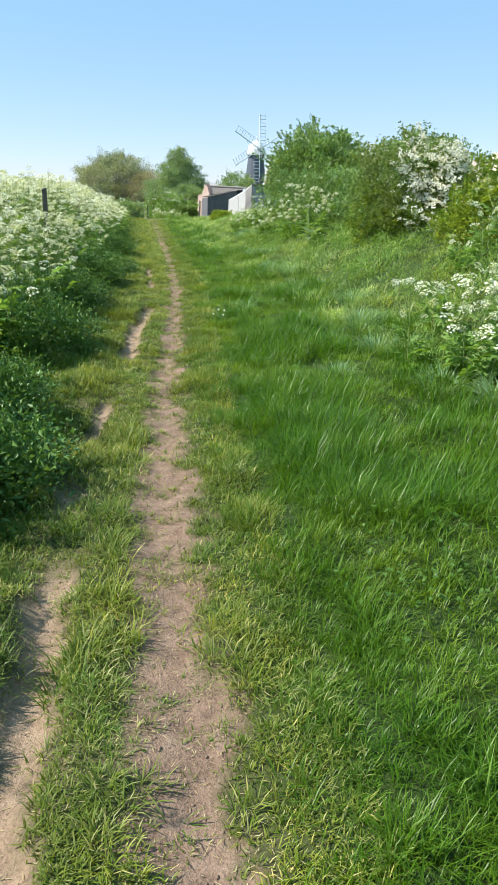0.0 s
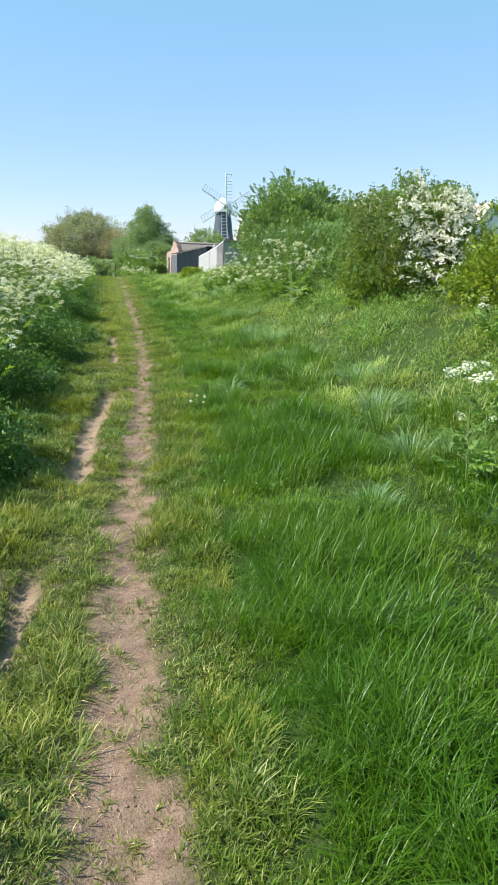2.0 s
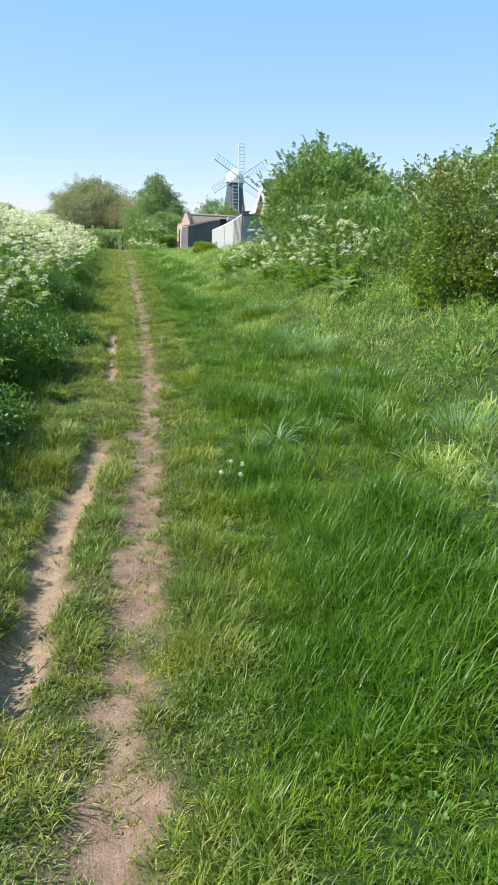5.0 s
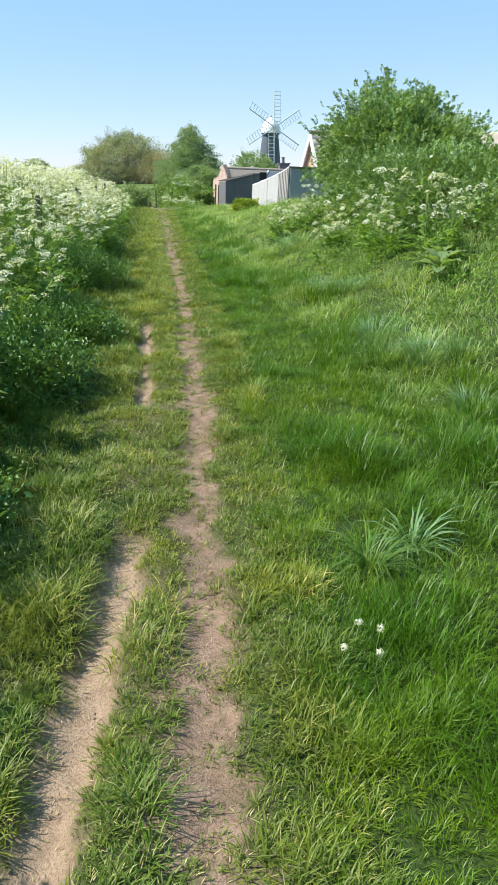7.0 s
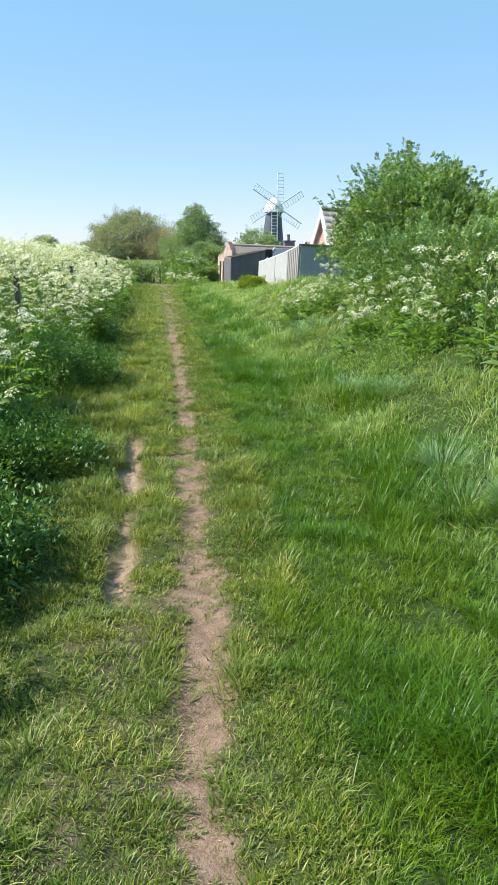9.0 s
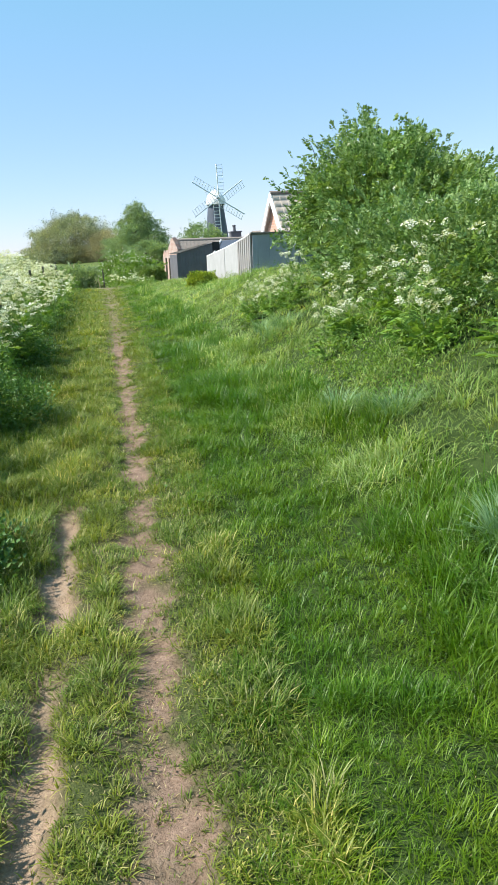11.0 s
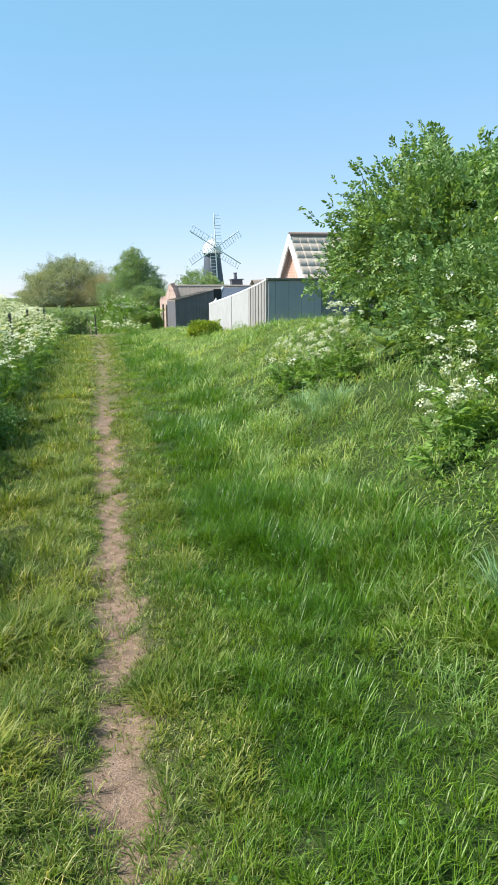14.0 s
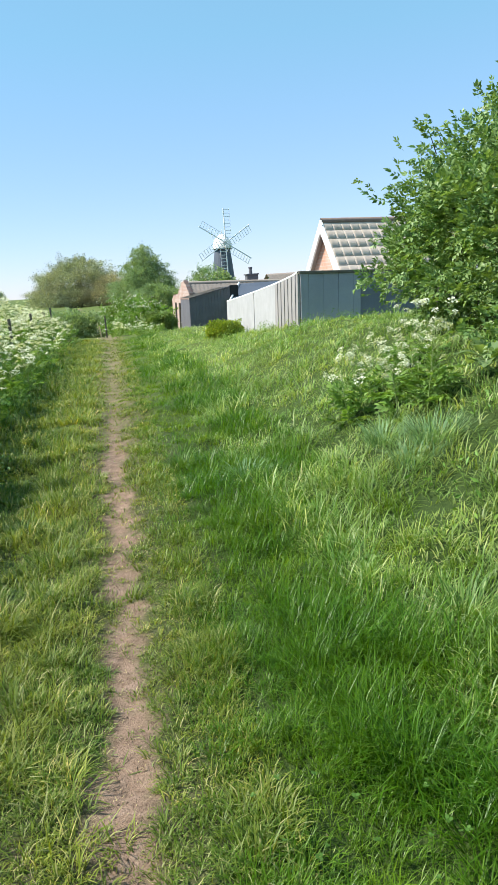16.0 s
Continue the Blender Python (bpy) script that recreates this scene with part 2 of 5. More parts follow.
def ground_mat():
    m, nt, bs = mat_base("earth_and_turf")
    at = nt.nodes.new("ShaderNodeAttribute")
    at.attribute_name = "dirt"
    big = nnoise(nt, 1.3, 4)
    mid = nnoise(nt, 14, 4)
    fine = nnoise(nt, 90, 4, 0.7)
    pink = ramp(nt, mid, [(0.3, (0.13, 0.080, 0.055)), (0.5, (0.25, 0.160, 0.112)), (0.72, (0.35, 0.237, 0.176))])
    sand = ramp(nt, mid, [(0.3, (0.27, 0.185, 0.12)), (0.55, (0.38, 0.27, 0.18)), (0.75, (0.45, 0.33, 0.23))])
    at2 = nt.nodes.new("ShaderNodeAttribute")
    at2.attribute_name = "sand"
    dirt = mixc(nt, at2.outputs["Fac"], pink, sand)
    dirt = mixc(nt, 0.35, dirt, ramp(nt, fine, [(0.35, (0.10, 0.062, 0.042)), (0.6, (0.36, 0.265, 0.19))]), "MIX")
    turf = ramp(nt, big, [(0.35, (0.045, 0.068, 0.016)), (0.65, (0.075, 0.105, 0.026))])
    turf = mixc(nt, 0.5, turf, ramp(nt, fine, [(0.4, (0.035, 0.032, 0.014)), (0.62, (0.17, 0.15, 0.07))]))
    at3 = nt.nodes.new("ShaderNodeAttribute")
    at3.attribute_name = "far"
    at4 = nt.nodes.new("ShaderNodeAttribute")
    at4.attribute_name = "worn"
    green = ramp(nt, fine, [(0.35, (0.02, 0.04, 0.008)), (0.65, (0.06, 0.095, 0.02))])
    turf = mixc(nt, at4.outputs["Fac"], green, turf)
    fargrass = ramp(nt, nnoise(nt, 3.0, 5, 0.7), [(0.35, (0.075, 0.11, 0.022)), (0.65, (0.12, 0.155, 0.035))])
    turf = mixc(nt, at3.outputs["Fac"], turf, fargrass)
    col = mixc(nt, at.outputs["Fac"], turf, dirt)
    nt.links.new(col, bs.inputs["Base Color"])
    bs.inputs["Roughness"].default_value = 0.92
    bs.inputs["Specular IOR Level"].default_value = 0.2
    bump(nt, bs, mixc(nt, 0.5, mid, fine), 0.85, 0.03)
    return m


M_GROUND = ground_mat()
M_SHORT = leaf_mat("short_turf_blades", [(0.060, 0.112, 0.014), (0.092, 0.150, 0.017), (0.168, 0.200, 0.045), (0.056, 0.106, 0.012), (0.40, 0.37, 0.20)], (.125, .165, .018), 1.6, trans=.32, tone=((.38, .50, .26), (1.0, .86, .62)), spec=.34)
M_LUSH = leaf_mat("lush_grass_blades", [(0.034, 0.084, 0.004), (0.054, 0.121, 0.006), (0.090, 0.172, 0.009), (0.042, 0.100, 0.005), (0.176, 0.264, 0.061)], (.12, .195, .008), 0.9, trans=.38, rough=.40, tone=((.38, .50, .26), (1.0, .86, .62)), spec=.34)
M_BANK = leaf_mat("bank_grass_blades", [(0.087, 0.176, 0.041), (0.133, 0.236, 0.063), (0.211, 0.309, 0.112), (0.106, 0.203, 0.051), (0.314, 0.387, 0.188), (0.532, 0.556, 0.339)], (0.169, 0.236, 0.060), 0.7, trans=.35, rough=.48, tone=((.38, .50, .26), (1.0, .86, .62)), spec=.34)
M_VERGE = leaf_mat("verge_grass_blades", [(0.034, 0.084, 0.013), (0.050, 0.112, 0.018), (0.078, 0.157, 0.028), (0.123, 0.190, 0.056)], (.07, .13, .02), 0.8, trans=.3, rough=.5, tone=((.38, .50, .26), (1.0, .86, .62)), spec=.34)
M_BLUE = leaf_mat("blue_green_grass", [(.085, .165, .07), (.14, .24, .11), (.24, .34, .19)], None, trans=.3, rough=.45)
M_HERB = leaf_mat("herb_leaves", [(0.078, 0.171, 0.031), (0.116, 0.233, 0.047), (0.171, 0.296, 0.062)], (0.186, 0.279, 0.047), 0.8, trans=.3)
M_FERN = leaf_mat("parsley_leaves", [(0.099, 0.197, 0.040), (0.142, 0.253, 0.054), (0.211, 0.324, 0.077)], (0.120, 0.174, 0.044), 0.8, trans=.35)
M_STALK = leaf_mat("parsley_stalks", [(.12, .19, .05), (.20, .27, .09), (.28, .30, .14)], None, trans=.15)
M_UMBEL = leaf_mat("parsley_blossom", [(.72, .74, .60), (.80, .81, .70), (.62, .66, .46)], None, trans=.35, rough=.7, spec=.2, tcol=1.0)
M_ELDER = leaf_mat("elder_leaves", [(0.066, 0.132, 0.034), (0.106, 0.191, 0.050), (0.172, 0.271, 0.086), (0.290, 0.396, 0.172), (0.079, 0.152, 0.042)], (0.145, 0.218, 0.059), 1.2, trans=.26, rough=.40)
M_HAW = leaf_mat("hawthorn_leaves", [(0.088, 0.148, 0.037), (0.127, 0.202, 0.052), (0.188, 0.269, 0.080)], (0.156, 0.180, 0.054), 1.0, trans=.28, rough=.45)
M_MAY = leaf_mat("hawthorn_blossom", [(.82, .80, .72), (.88, .87, .82), (.78, .74, .66)], None, trans=.25, rough=.7, spec=.2, tcol=1.0)
M_YEL = leaf_mat("yellow_green_leaves", [(0.176, 0.242, 0.022), (0.264, 0.319, 0.033), (0.110, 0.187, 0.028), (0.330, 0.330, 0.055)], (0.099, 0.176, 0.033), 1.4, trans=.35)
# distant tree and conifer: leaf colours paled to carry the haze of distance
M_FARTREE = leaf_mat("hazed_tree_leaves", [(.215, .25, .19), (.235, .27, .205), (.205, .235, .175)], (.235, .235, .17), 0.15, trans=.4, rough=.6)
M_CONIFER = leaf_mat("hazed_conifer_foliage", [(0.137, 0.208, 0.111), (0.169, 0.247, 0.130), (0.215, 0.293, 0.156)], (0.221, 0.280, 0.143), 0.2, trans=.35, rough=.6)
M_DOCK = leaf_mat("dock_leaves", [(.11, .18, .06), (.16, .23, .10), (.09, .15, .05)], None, trans=.4, rough=.4)
M_BARK = plain_mat("bark", (.12, .09, .06), (.07, .055, .04), 9, .9, 0, .8, .02)
M_POST = plain_mat("weathered_post", (.16, .14, .11), (.09, .08, .065), 12, .85, 0, .6, .006)
M_WHITE = plain_mat("white_paint", (.80, .80, .78), (.70, .70, .68), 3, .45, 0, .1)
M_GREYWALL = plain_mat("white_render_panel", (.44, .43, .425), (.35, .34, .335), 2.2, .7, 0, .2)
M_GALV = plain_mat("grey_metal_sheet", (.35, .365, .40), (.28, .29, .325), 1.6, .5, .25, .15)
M_DARKWOOD = plain_mat("dark_weatherboard", (.14, .135, .15), (.095, .092, .105), 2.5, .75, 0, .4)
# tar black lifted towards blue-grey, so the mill's distance haze is in the colour
M_BLACKTOWER = plain_mat("hazed_tarred_brick", (.085, .10, .13), (.065, .078, .105), .6, .6, 0, .3, .02, 8)
M_WIRE = plain_mat("rusty_wire", (.12, .09, .07), (.07, .06, .05), 20, .6, .6, 0)
M_DARK = plain_mat("dark_opening", (.02, .02, .022), (.012, .012, .014), 2, .8, 0, 0)


def brick_mat(name, c1, c2, mortar, sc=1.0):
    m, nt, bs = mat_base(name)
    tc = nt.nodes.new("ShaderNodeTexCoord")
    mp = nt.nodes.new("ShaderNodeMapping")
    mp.inputs["Rotation"].default_value = (radians(90), 0, radians(90))
    nt.links.new(tc.outputs["Object"], mp.inputs["Vector"])
    sep = nt.nodes.new("ShaderNodeSeparateXYZ")
    nt.links.new(tc.outputs["Object"], sep.inputs[0])
    add = nt.nodes.new("ShaderNodeMath")
    nt.links.new(sep.outputs[0], add.inputs[0])
    nt.links.new(sep.outputs[1], add.inputs[1])
    com = nt.nodes.new("ShaderNodeCombineXYZ")
    nt.links.new(add.outputs[0], com.inputs[0])
    nt.links.new(sep.outputs[2], com.inputs[1])
    b = nt.nodes.new("ShaderNodeTexBrick")
    nt.links.new(com.outputs[0], b.inputs["Vector"])
    for k, v in (("Scale", 1.0 * sc), ("Brick Width", .225), ("Row Height", .075), ("Mortar Size", .010), ("Bias", 0.0)):
        b.inputs[k].default_value = v
    b.inputs["Color1"].default_value, b.inputs["Color2"].default_value, b.inputs["Mortar"].default_value = (*c1, 1), (*c2, 1), (*mortar, 1)
    n = nnoise(nt, 2.0, 4)
    c = mixc(nt, 0.5, b.outputs["Color"], ramp(nt, n, [(.35, c1), (.65, mortar)]))
    nt.links.new(c, bs.inputs["Base Color"])
    bs.inputs["Roughness"].default_value = .88
    bump(nt, bs, b.outputs["Fac"], -0.4, 0.008)
    return m


M_BRICK = brick_mat("old_red_brick", (.33, .17, .13), (.42, .26, .21), (.48, .41, .36))
M_BRICK2 = brick_mat("garage_brick", (.42, .20, .13), (.48, .27, .19), (.46, .38, .32))


def tile_mat(name, c1, c2, c3):
    m, nt, bs = mat_base(name)
    oi = nt.nodes.new("ShaderNodeObjectInfo")
    c = ramp(nt, oi.outputs["Random"], [(0, c1), (.5, c2), (1, c3)])
    gp = nt.nodes.new("ShaderNodeNewGeometry")
    n = nnoise(nt, 5.0, 5, .7, vec=gp.outputs["Position"])
    c = mixc(nt, 0.3, c, ramp(nt, n, [(.35, tuple(v * .6 for v in c1)), (.65, c3)]))
    nt.links.new(c, bs.inputs["Base Color"])
    bs.inputs["Roughness"].default_value = .85
    bump(nt, bs, nnoise(nt, 90, 3, vec=gp.outputs["Position"]), .3, .004)
    return m


M_TILE = tile_mat("concrete_roof_tile", (.58, .47, .375), (.62, .50, .405), (.66, .54, .44))
M_PANTILE = tile_mat("mossy_pantile", (.25, .17, .14), (.30, .23, .19), (.36, .30, .25))


# ---- ground: one sheet to the horizon ----
def make_ground():
    xs = np.concatenate([-np.geomspace(3500, 7, 26), np.arange(-6.5, -2.2, .25), np.arange(-2.2, 3.6, .06), np.arange(3.6, 12, .3), np.geomspace(12.5, 3500, 26)])
    ys = np.concatenate([-np.geomspace(600, 3, 12), np.arange(-2.5, 1, .4), np.arange(1, 24, .05), np.arange(24, 48, .2), np.arange(48, 80, 1.0), np.geomspace(82, 4500, 26)])
    X, Y = np.meshgrid(xs, ys)
    Z = height(X, Y)
    V = np.stack([X, Y, Z], -1).reshape(-1, 3)
    nx, ny = len(xs), len(ys)
    i, j = np.meshgrid(np.arange(nx - 1), np.arange(ny - 1))
    a = (j * nx + i).ravel()
    F = np.stack([a, a + 1, a + nx + 1, a + nx], -1)
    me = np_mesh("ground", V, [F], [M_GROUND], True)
    pm, rm = path_mask(V[:, 0], V[:, 1]), rut_mask(V[:, 0], V[:, 1])
    thin = 0.3 * smooth(.75, .2, np.abs(V[:, 0] - px(V[:, 1]) + .3)) * (fbm(V[:, 0], V[:, 1], .25, 77) > .55)
    faint = .55 * smooth(18, 30, V[:, 1]) * smooth(.75, .1, np.abs(V[:, 0] - px(V[:, 1])) + .3 * (fbm(V[:, 0], V[:, 1], .5, 78) - .5))
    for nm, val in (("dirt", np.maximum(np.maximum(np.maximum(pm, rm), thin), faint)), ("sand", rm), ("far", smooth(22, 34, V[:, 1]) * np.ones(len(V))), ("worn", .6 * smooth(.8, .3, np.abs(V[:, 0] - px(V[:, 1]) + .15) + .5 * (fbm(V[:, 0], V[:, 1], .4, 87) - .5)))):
        at = me.attributes.new(nm, "FLOAT", "POINT")
        at.data.foreach_set("value", val.astype(np.float32))
    tagged(new("ground", me), "earth track through rough green turf", "", "", "structure")


make_ground()


# ---- grass ----
def blades(P, n_seg, length, width, yaw, lean, curl):
    """Bent tapered blades. All arguments are arrays over the blades."""
    m = len(P)
    t = np.linspace(0, 1, n_seg + 1)[None, :]
    ang = lean[:, None] + curl[:, None] * t
    ds = length[:, None] / n_seg
    mid = lean[:, None] + curl[:, None] * (t[:, 1:] - .5 / n_seg)
    out = np.concatenate([np.zeros((m, 1)), np.cumsum(np.sin(mid) * ds, 1)], 1)
    up = np.concatenate([np.zeros((m, 1)), np.cumsum(np.cos(mid) * ds, 1)], 1)
    dx, dy = np.cos(yaw)[:, None], np.sin(yaw)[:, None]
    C = np.stack([P[:, 0:1] + dx * out, P[:, 1:2] + dy * out, P[:, 2:3] + up], -1)
    w = width[:, None] * np.where(t < .5, 1.0, 2 * (1 - t)) * .5
    S = np.stack([-dy * w, dx * w, np.zeros_like(w)], -1)
    L, R = C[:, :-1] - S[:, :-1], C[:, :-1] + S[:, :-1]
    V = np.concatenate([np.stack([L, R], 2).reshape(m, -1, 3), C[:, -1:]], 1)
    k = V.shape[1]
    base = (np.arange(m) * k)[:, None]
    quads = [base + np.array([[2 * i, 2 * i + 1, 2 * i + 3, 2 * i + 2]]) for i in range(n_seg - 1)]
    faces = [base + np.array([[k - 3, k - 2, k - 1]])]
    if quads:
        faces.append(np.concatenate(quads))
    return V.reshape(-1, 3), faces


def view_dist(x, y):
    side = np.abs(x - px(y)) / .42
    return np.maximum(1.9, np.hypot(side, np.maximum(0, y - 18.5)))


def grass_field(name, mat, y0, y1, x_lo, x_hi, base_density, per, keep, size, label, seg=2, splay=1.0, falloff=1.35, spread=.03, seed=1, wmul=.85, wind=.08, tone=None):
    """Clumped grass between two side lines (offsets given as functions of y)."""
    r = np.random.default_rng(seed)
    wid = 9.0
    n = int(base_density * (y1 - y0) * wid / per)
    y = y0 + (y1 - y0) * r.random(n)
    lo, hi = x_lo(y), x_hi(y)
    x = lo + wid * r.random(n)
    d = view_dist(x, y)
    k = (x < hi) & (r.random(n) < (1.9 / d) ** falloff) & (r.random(n) < keep(x, y))
    x, y, d = x[k], y[k], d[k]
    n = len(x)
    cl_yaw = r.random(n) * 6.283
    L = size(x, y) * (.7 + .6 * r.random(n))
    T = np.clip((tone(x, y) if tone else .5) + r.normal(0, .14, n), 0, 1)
    x, y, d, L, cl_yaw, T = (np.repeat(v, per) for v in (x, y, d, L, cl_yaw, T))
    m = len(x)
    out = np.sqrt(r.random(m))
    rad = spread * out * (.5 + L / .12) * (d / 1.9) ** .5
    a = r.random(m) * 6.283
    x, y = x + np.cos(a) * rad, y + np.sin(a) * rad
    yaw = a + r.normal(0, .6, m)
    wx, wy = np.cos(yaw) + wind * 1.2, np.sin(yaw) - wind * .6
    yaw = np.arctan2(wy, wx)
    L = L * (.55 + .75 * r.random(m))
    W = (.0030 + .0068 * L + .0018 * r.random(m)) * (d / 1.9) ** .5 * wmul
    lean = splay * np.abs(r.normal(.06 + .5 * out, .26, m))
    curl = r.random(m) * 1.3 + .25 + np.clip(L * 1.2, 0, .9)
    z = height(x, y) - .004
    V, F = blades(np.stack([x, y, z], -1), seg, L, W, yaw, lean, curl)
    me = np_mesh(name, V, F, [mat])
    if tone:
        # tip runs from root 0 to end 1 and drives the painted root shade
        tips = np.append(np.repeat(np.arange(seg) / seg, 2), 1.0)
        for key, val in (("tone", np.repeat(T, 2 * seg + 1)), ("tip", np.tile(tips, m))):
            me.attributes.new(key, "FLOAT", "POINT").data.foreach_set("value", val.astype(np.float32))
    tagged(new(name, me), label, "", "", "stuff")
    return m


def bare(x, y):
    return np.clip(np.maximum(path_mask(x, y), rut_mask(x, y)), 0, 1)


def k_short(x, y):
    d = np.abs(x - px(y))
    worn = smooth(.42, .12, d) * .5
    patch = smooth(.35, .6, fbm(x, y, .22, 51))
    return (1 - bare(x, y) * .985) * (1 - worn * (1 - patch)) * (.88 + .12 * smooth(.35, .5, fbm(x, y, .11, 56, 2)))


def s_short(x, y):
    d = x - px(y)
    near_rut = smooth(.30, .12, np.abs(x - rx_(y))) * smooth(17, 16, y)
    tuss = .06 * smooth(15, 18, y) * smooth(-.2, -.45, d) * smooth(.42, .62, fbm(x, y, .32, 66))
    return (.034 + tuss + .045 * smooth(-.10, -.22, d) * smooth(-.75, -.6, d) * smooth(.4, .6, fbm(x, y, .17, 67, 2)) + .020 * smooth(.1, .7, d) + .05 * smooth(-.2, -.8, d) * smooth(.3, .7, fbm(x, y, .5, 61)) + .055 * smooth(.45, .75, fbm(x, y, .28, 5))) * (1 - .4 * near_rut)


def tall_patch(x, y):
    t = smooth(.42, .62, fbm(x * 1.4, y * .75, .75, 71))
    for cx, cy, sx, sy in ((.55, 5.2, .65, 1.5), (2.05, 19.5, .45, 1.2), (1.9, 23.0, .35, 1.6)):
        q = ((x - cx) / sx) ** 2 + ((y - cy) / sy) ** 2 + .9 * (fbm(x, y, .3, 79) - .5)
        t = np.maximum(t, smooth(1.1, .5, q))
    return t


def s_lush(x, y):
    d = x - px(y)
    return .038 + .02 * smooth(.3, .9, d) + .13 * tall_patch(x, y) * smooth(.45, 1.0, d) + .05 * smooth(.5, .7, fbm(x, y, .22, 73))


def k_lush(x, y):
    return (1 - bare(x, y)) * smooth(.18, .45, x - px(y)) * (.5 + .5 * smooth(.32, .50, fbm(x, y, .13, 74, 2)))


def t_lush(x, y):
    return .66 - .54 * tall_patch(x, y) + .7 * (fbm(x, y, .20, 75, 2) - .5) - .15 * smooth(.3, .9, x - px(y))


def t_short(x, y):
    return .50 + 1.2 * (fbm(x, y, .24, 76, 3) - .5)


def s_bank(x, y):
    return .085 + .13 * smooth(.35, .75, fbm(x * 1.3, y * .9, .55, 81))


def t_bank(x, y):
    return .5 + 1.3 * (fbm(x, y, .38, 82, 3) - .5)


counts = []
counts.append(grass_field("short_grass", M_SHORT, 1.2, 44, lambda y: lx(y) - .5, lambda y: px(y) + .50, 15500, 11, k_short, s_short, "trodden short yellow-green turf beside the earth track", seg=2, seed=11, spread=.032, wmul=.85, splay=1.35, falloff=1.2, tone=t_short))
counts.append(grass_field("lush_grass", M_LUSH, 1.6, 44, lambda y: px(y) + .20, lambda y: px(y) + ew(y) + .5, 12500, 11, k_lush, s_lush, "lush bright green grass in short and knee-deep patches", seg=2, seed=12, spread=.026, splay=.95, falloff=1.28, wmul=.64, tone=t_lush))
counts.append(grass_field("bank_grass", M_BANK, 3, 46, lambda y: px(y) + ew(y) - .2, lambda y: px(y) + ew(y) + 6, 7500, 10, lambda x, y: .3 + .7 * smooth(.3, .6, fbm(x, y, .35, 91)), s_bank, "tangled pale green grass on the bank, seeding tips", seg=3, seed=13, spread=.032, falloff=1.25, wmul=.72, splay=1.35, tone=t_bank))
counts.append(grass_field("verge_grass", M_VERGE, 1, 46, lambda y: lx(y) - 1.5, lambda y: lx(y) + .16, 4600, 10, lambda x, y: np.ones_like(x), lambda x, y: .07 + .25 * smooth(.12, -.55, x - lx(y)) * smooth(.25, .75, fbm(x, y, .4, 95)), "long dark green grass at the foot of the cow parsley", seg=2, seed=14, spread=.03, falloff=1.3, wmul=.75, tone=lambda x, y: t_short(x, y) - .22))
print("blades", counts)


# ---- foliage templates ----
def leaflet(length, width, fold=.25):
    v = [(0, 0, 0), (-width / 2, length * .45, fold * width), (0, length, -.12 * length), (width / 2, length * .45, fold * width)]
    return v, [np.array([(0, 2, 1), (0, 3, 2)])]


def pinnate(pairs, leaf_len, leaf_w, axis_len, seed=0):
    """A compound leaf along +y, with pairs of leaflets and one at the tip."""
    r = np.random.default_rng(seed)
    parts = [(np.array([(-.002, 0, 0), (.002, 0, 0), (.001, axis_len, -.1 * axis_len), (-.001, axis_len, -.1 * axis_len)]), [np.array([(0, 1, 2, 3)])])]
    tv, tf = leaflet(leaf_len, leaf_w)
    for i in range(pairs):
        y = axis_len * (.3 + .6 * i / max(1, pairs - 1))
        for s in (-1, 1):
            R = rotmats(np.array([-s * (1.05 - .25 * i / pairs + r.normal(0, .12))]), np.array([r.normal(-.1, .2)]), np.array([s * .3]))
            parts.append(scatter((tv, tf), np.array([(0, y, -.05 * axis_len)]), R, [.8 + .3 * r.random()]))
    parts.append((np.asarray(tv) + np.array([0, axis_len, -.1 * axis_len]), tf))
    V, F = merge(parts)
    return V, tri(F)


def tri(F):
    out = []
    for f in F:
        if f.shape[1] == 4:
            out += [f[:, :3], f[:, [0, 2, 3]]]
        else:
            out.append(f)
    return [np.concatenate(out)]


def leaf_bunch(n, length, width, spread, seed=0):
    """Simple leaves all round a twig end."""
    r = np.random.default_rng(seed)
    pos = r.normal(0, spread, (n, 3)) + np.array([0, spread, 0])
    return scatter(leaflet(length, width), pos, rotmats(r.random(n) * 6.28, r.normal(.2, .6, n), r.normal(0, .5, n)), .7 + .5 * r.random(n))


def blossom_bunch(n, size, spread, seed=0):
    """A domed bunch of little round flowers; faces up +z."""
    r = np.random.default_rng(seed)
    a = np.linspace(0, 2 * np.pi, 4, endpoint=False)
    disc = (np.stack([np.cos(a), np.sin(a), .15 * np.cos(2 * a)], -1) * size / 2, [np.array([(0, 1, 2), (0, 2, 3)])])
    p = r.normal(0, 1, (n, 3))
    p /= np.linalg.norm(p, axis=1)[:, None]
    p[:, 2] = np.abs(p[:, 2]) * .6
    return scatter(disc, p * spread * (.5 + .5 * r.random((n, 1))), rotmats(r.random(n) * 6.28, r.normal(0, .5, n), r.normal(0, .5, n)), .8 + .4 * r.random(n))


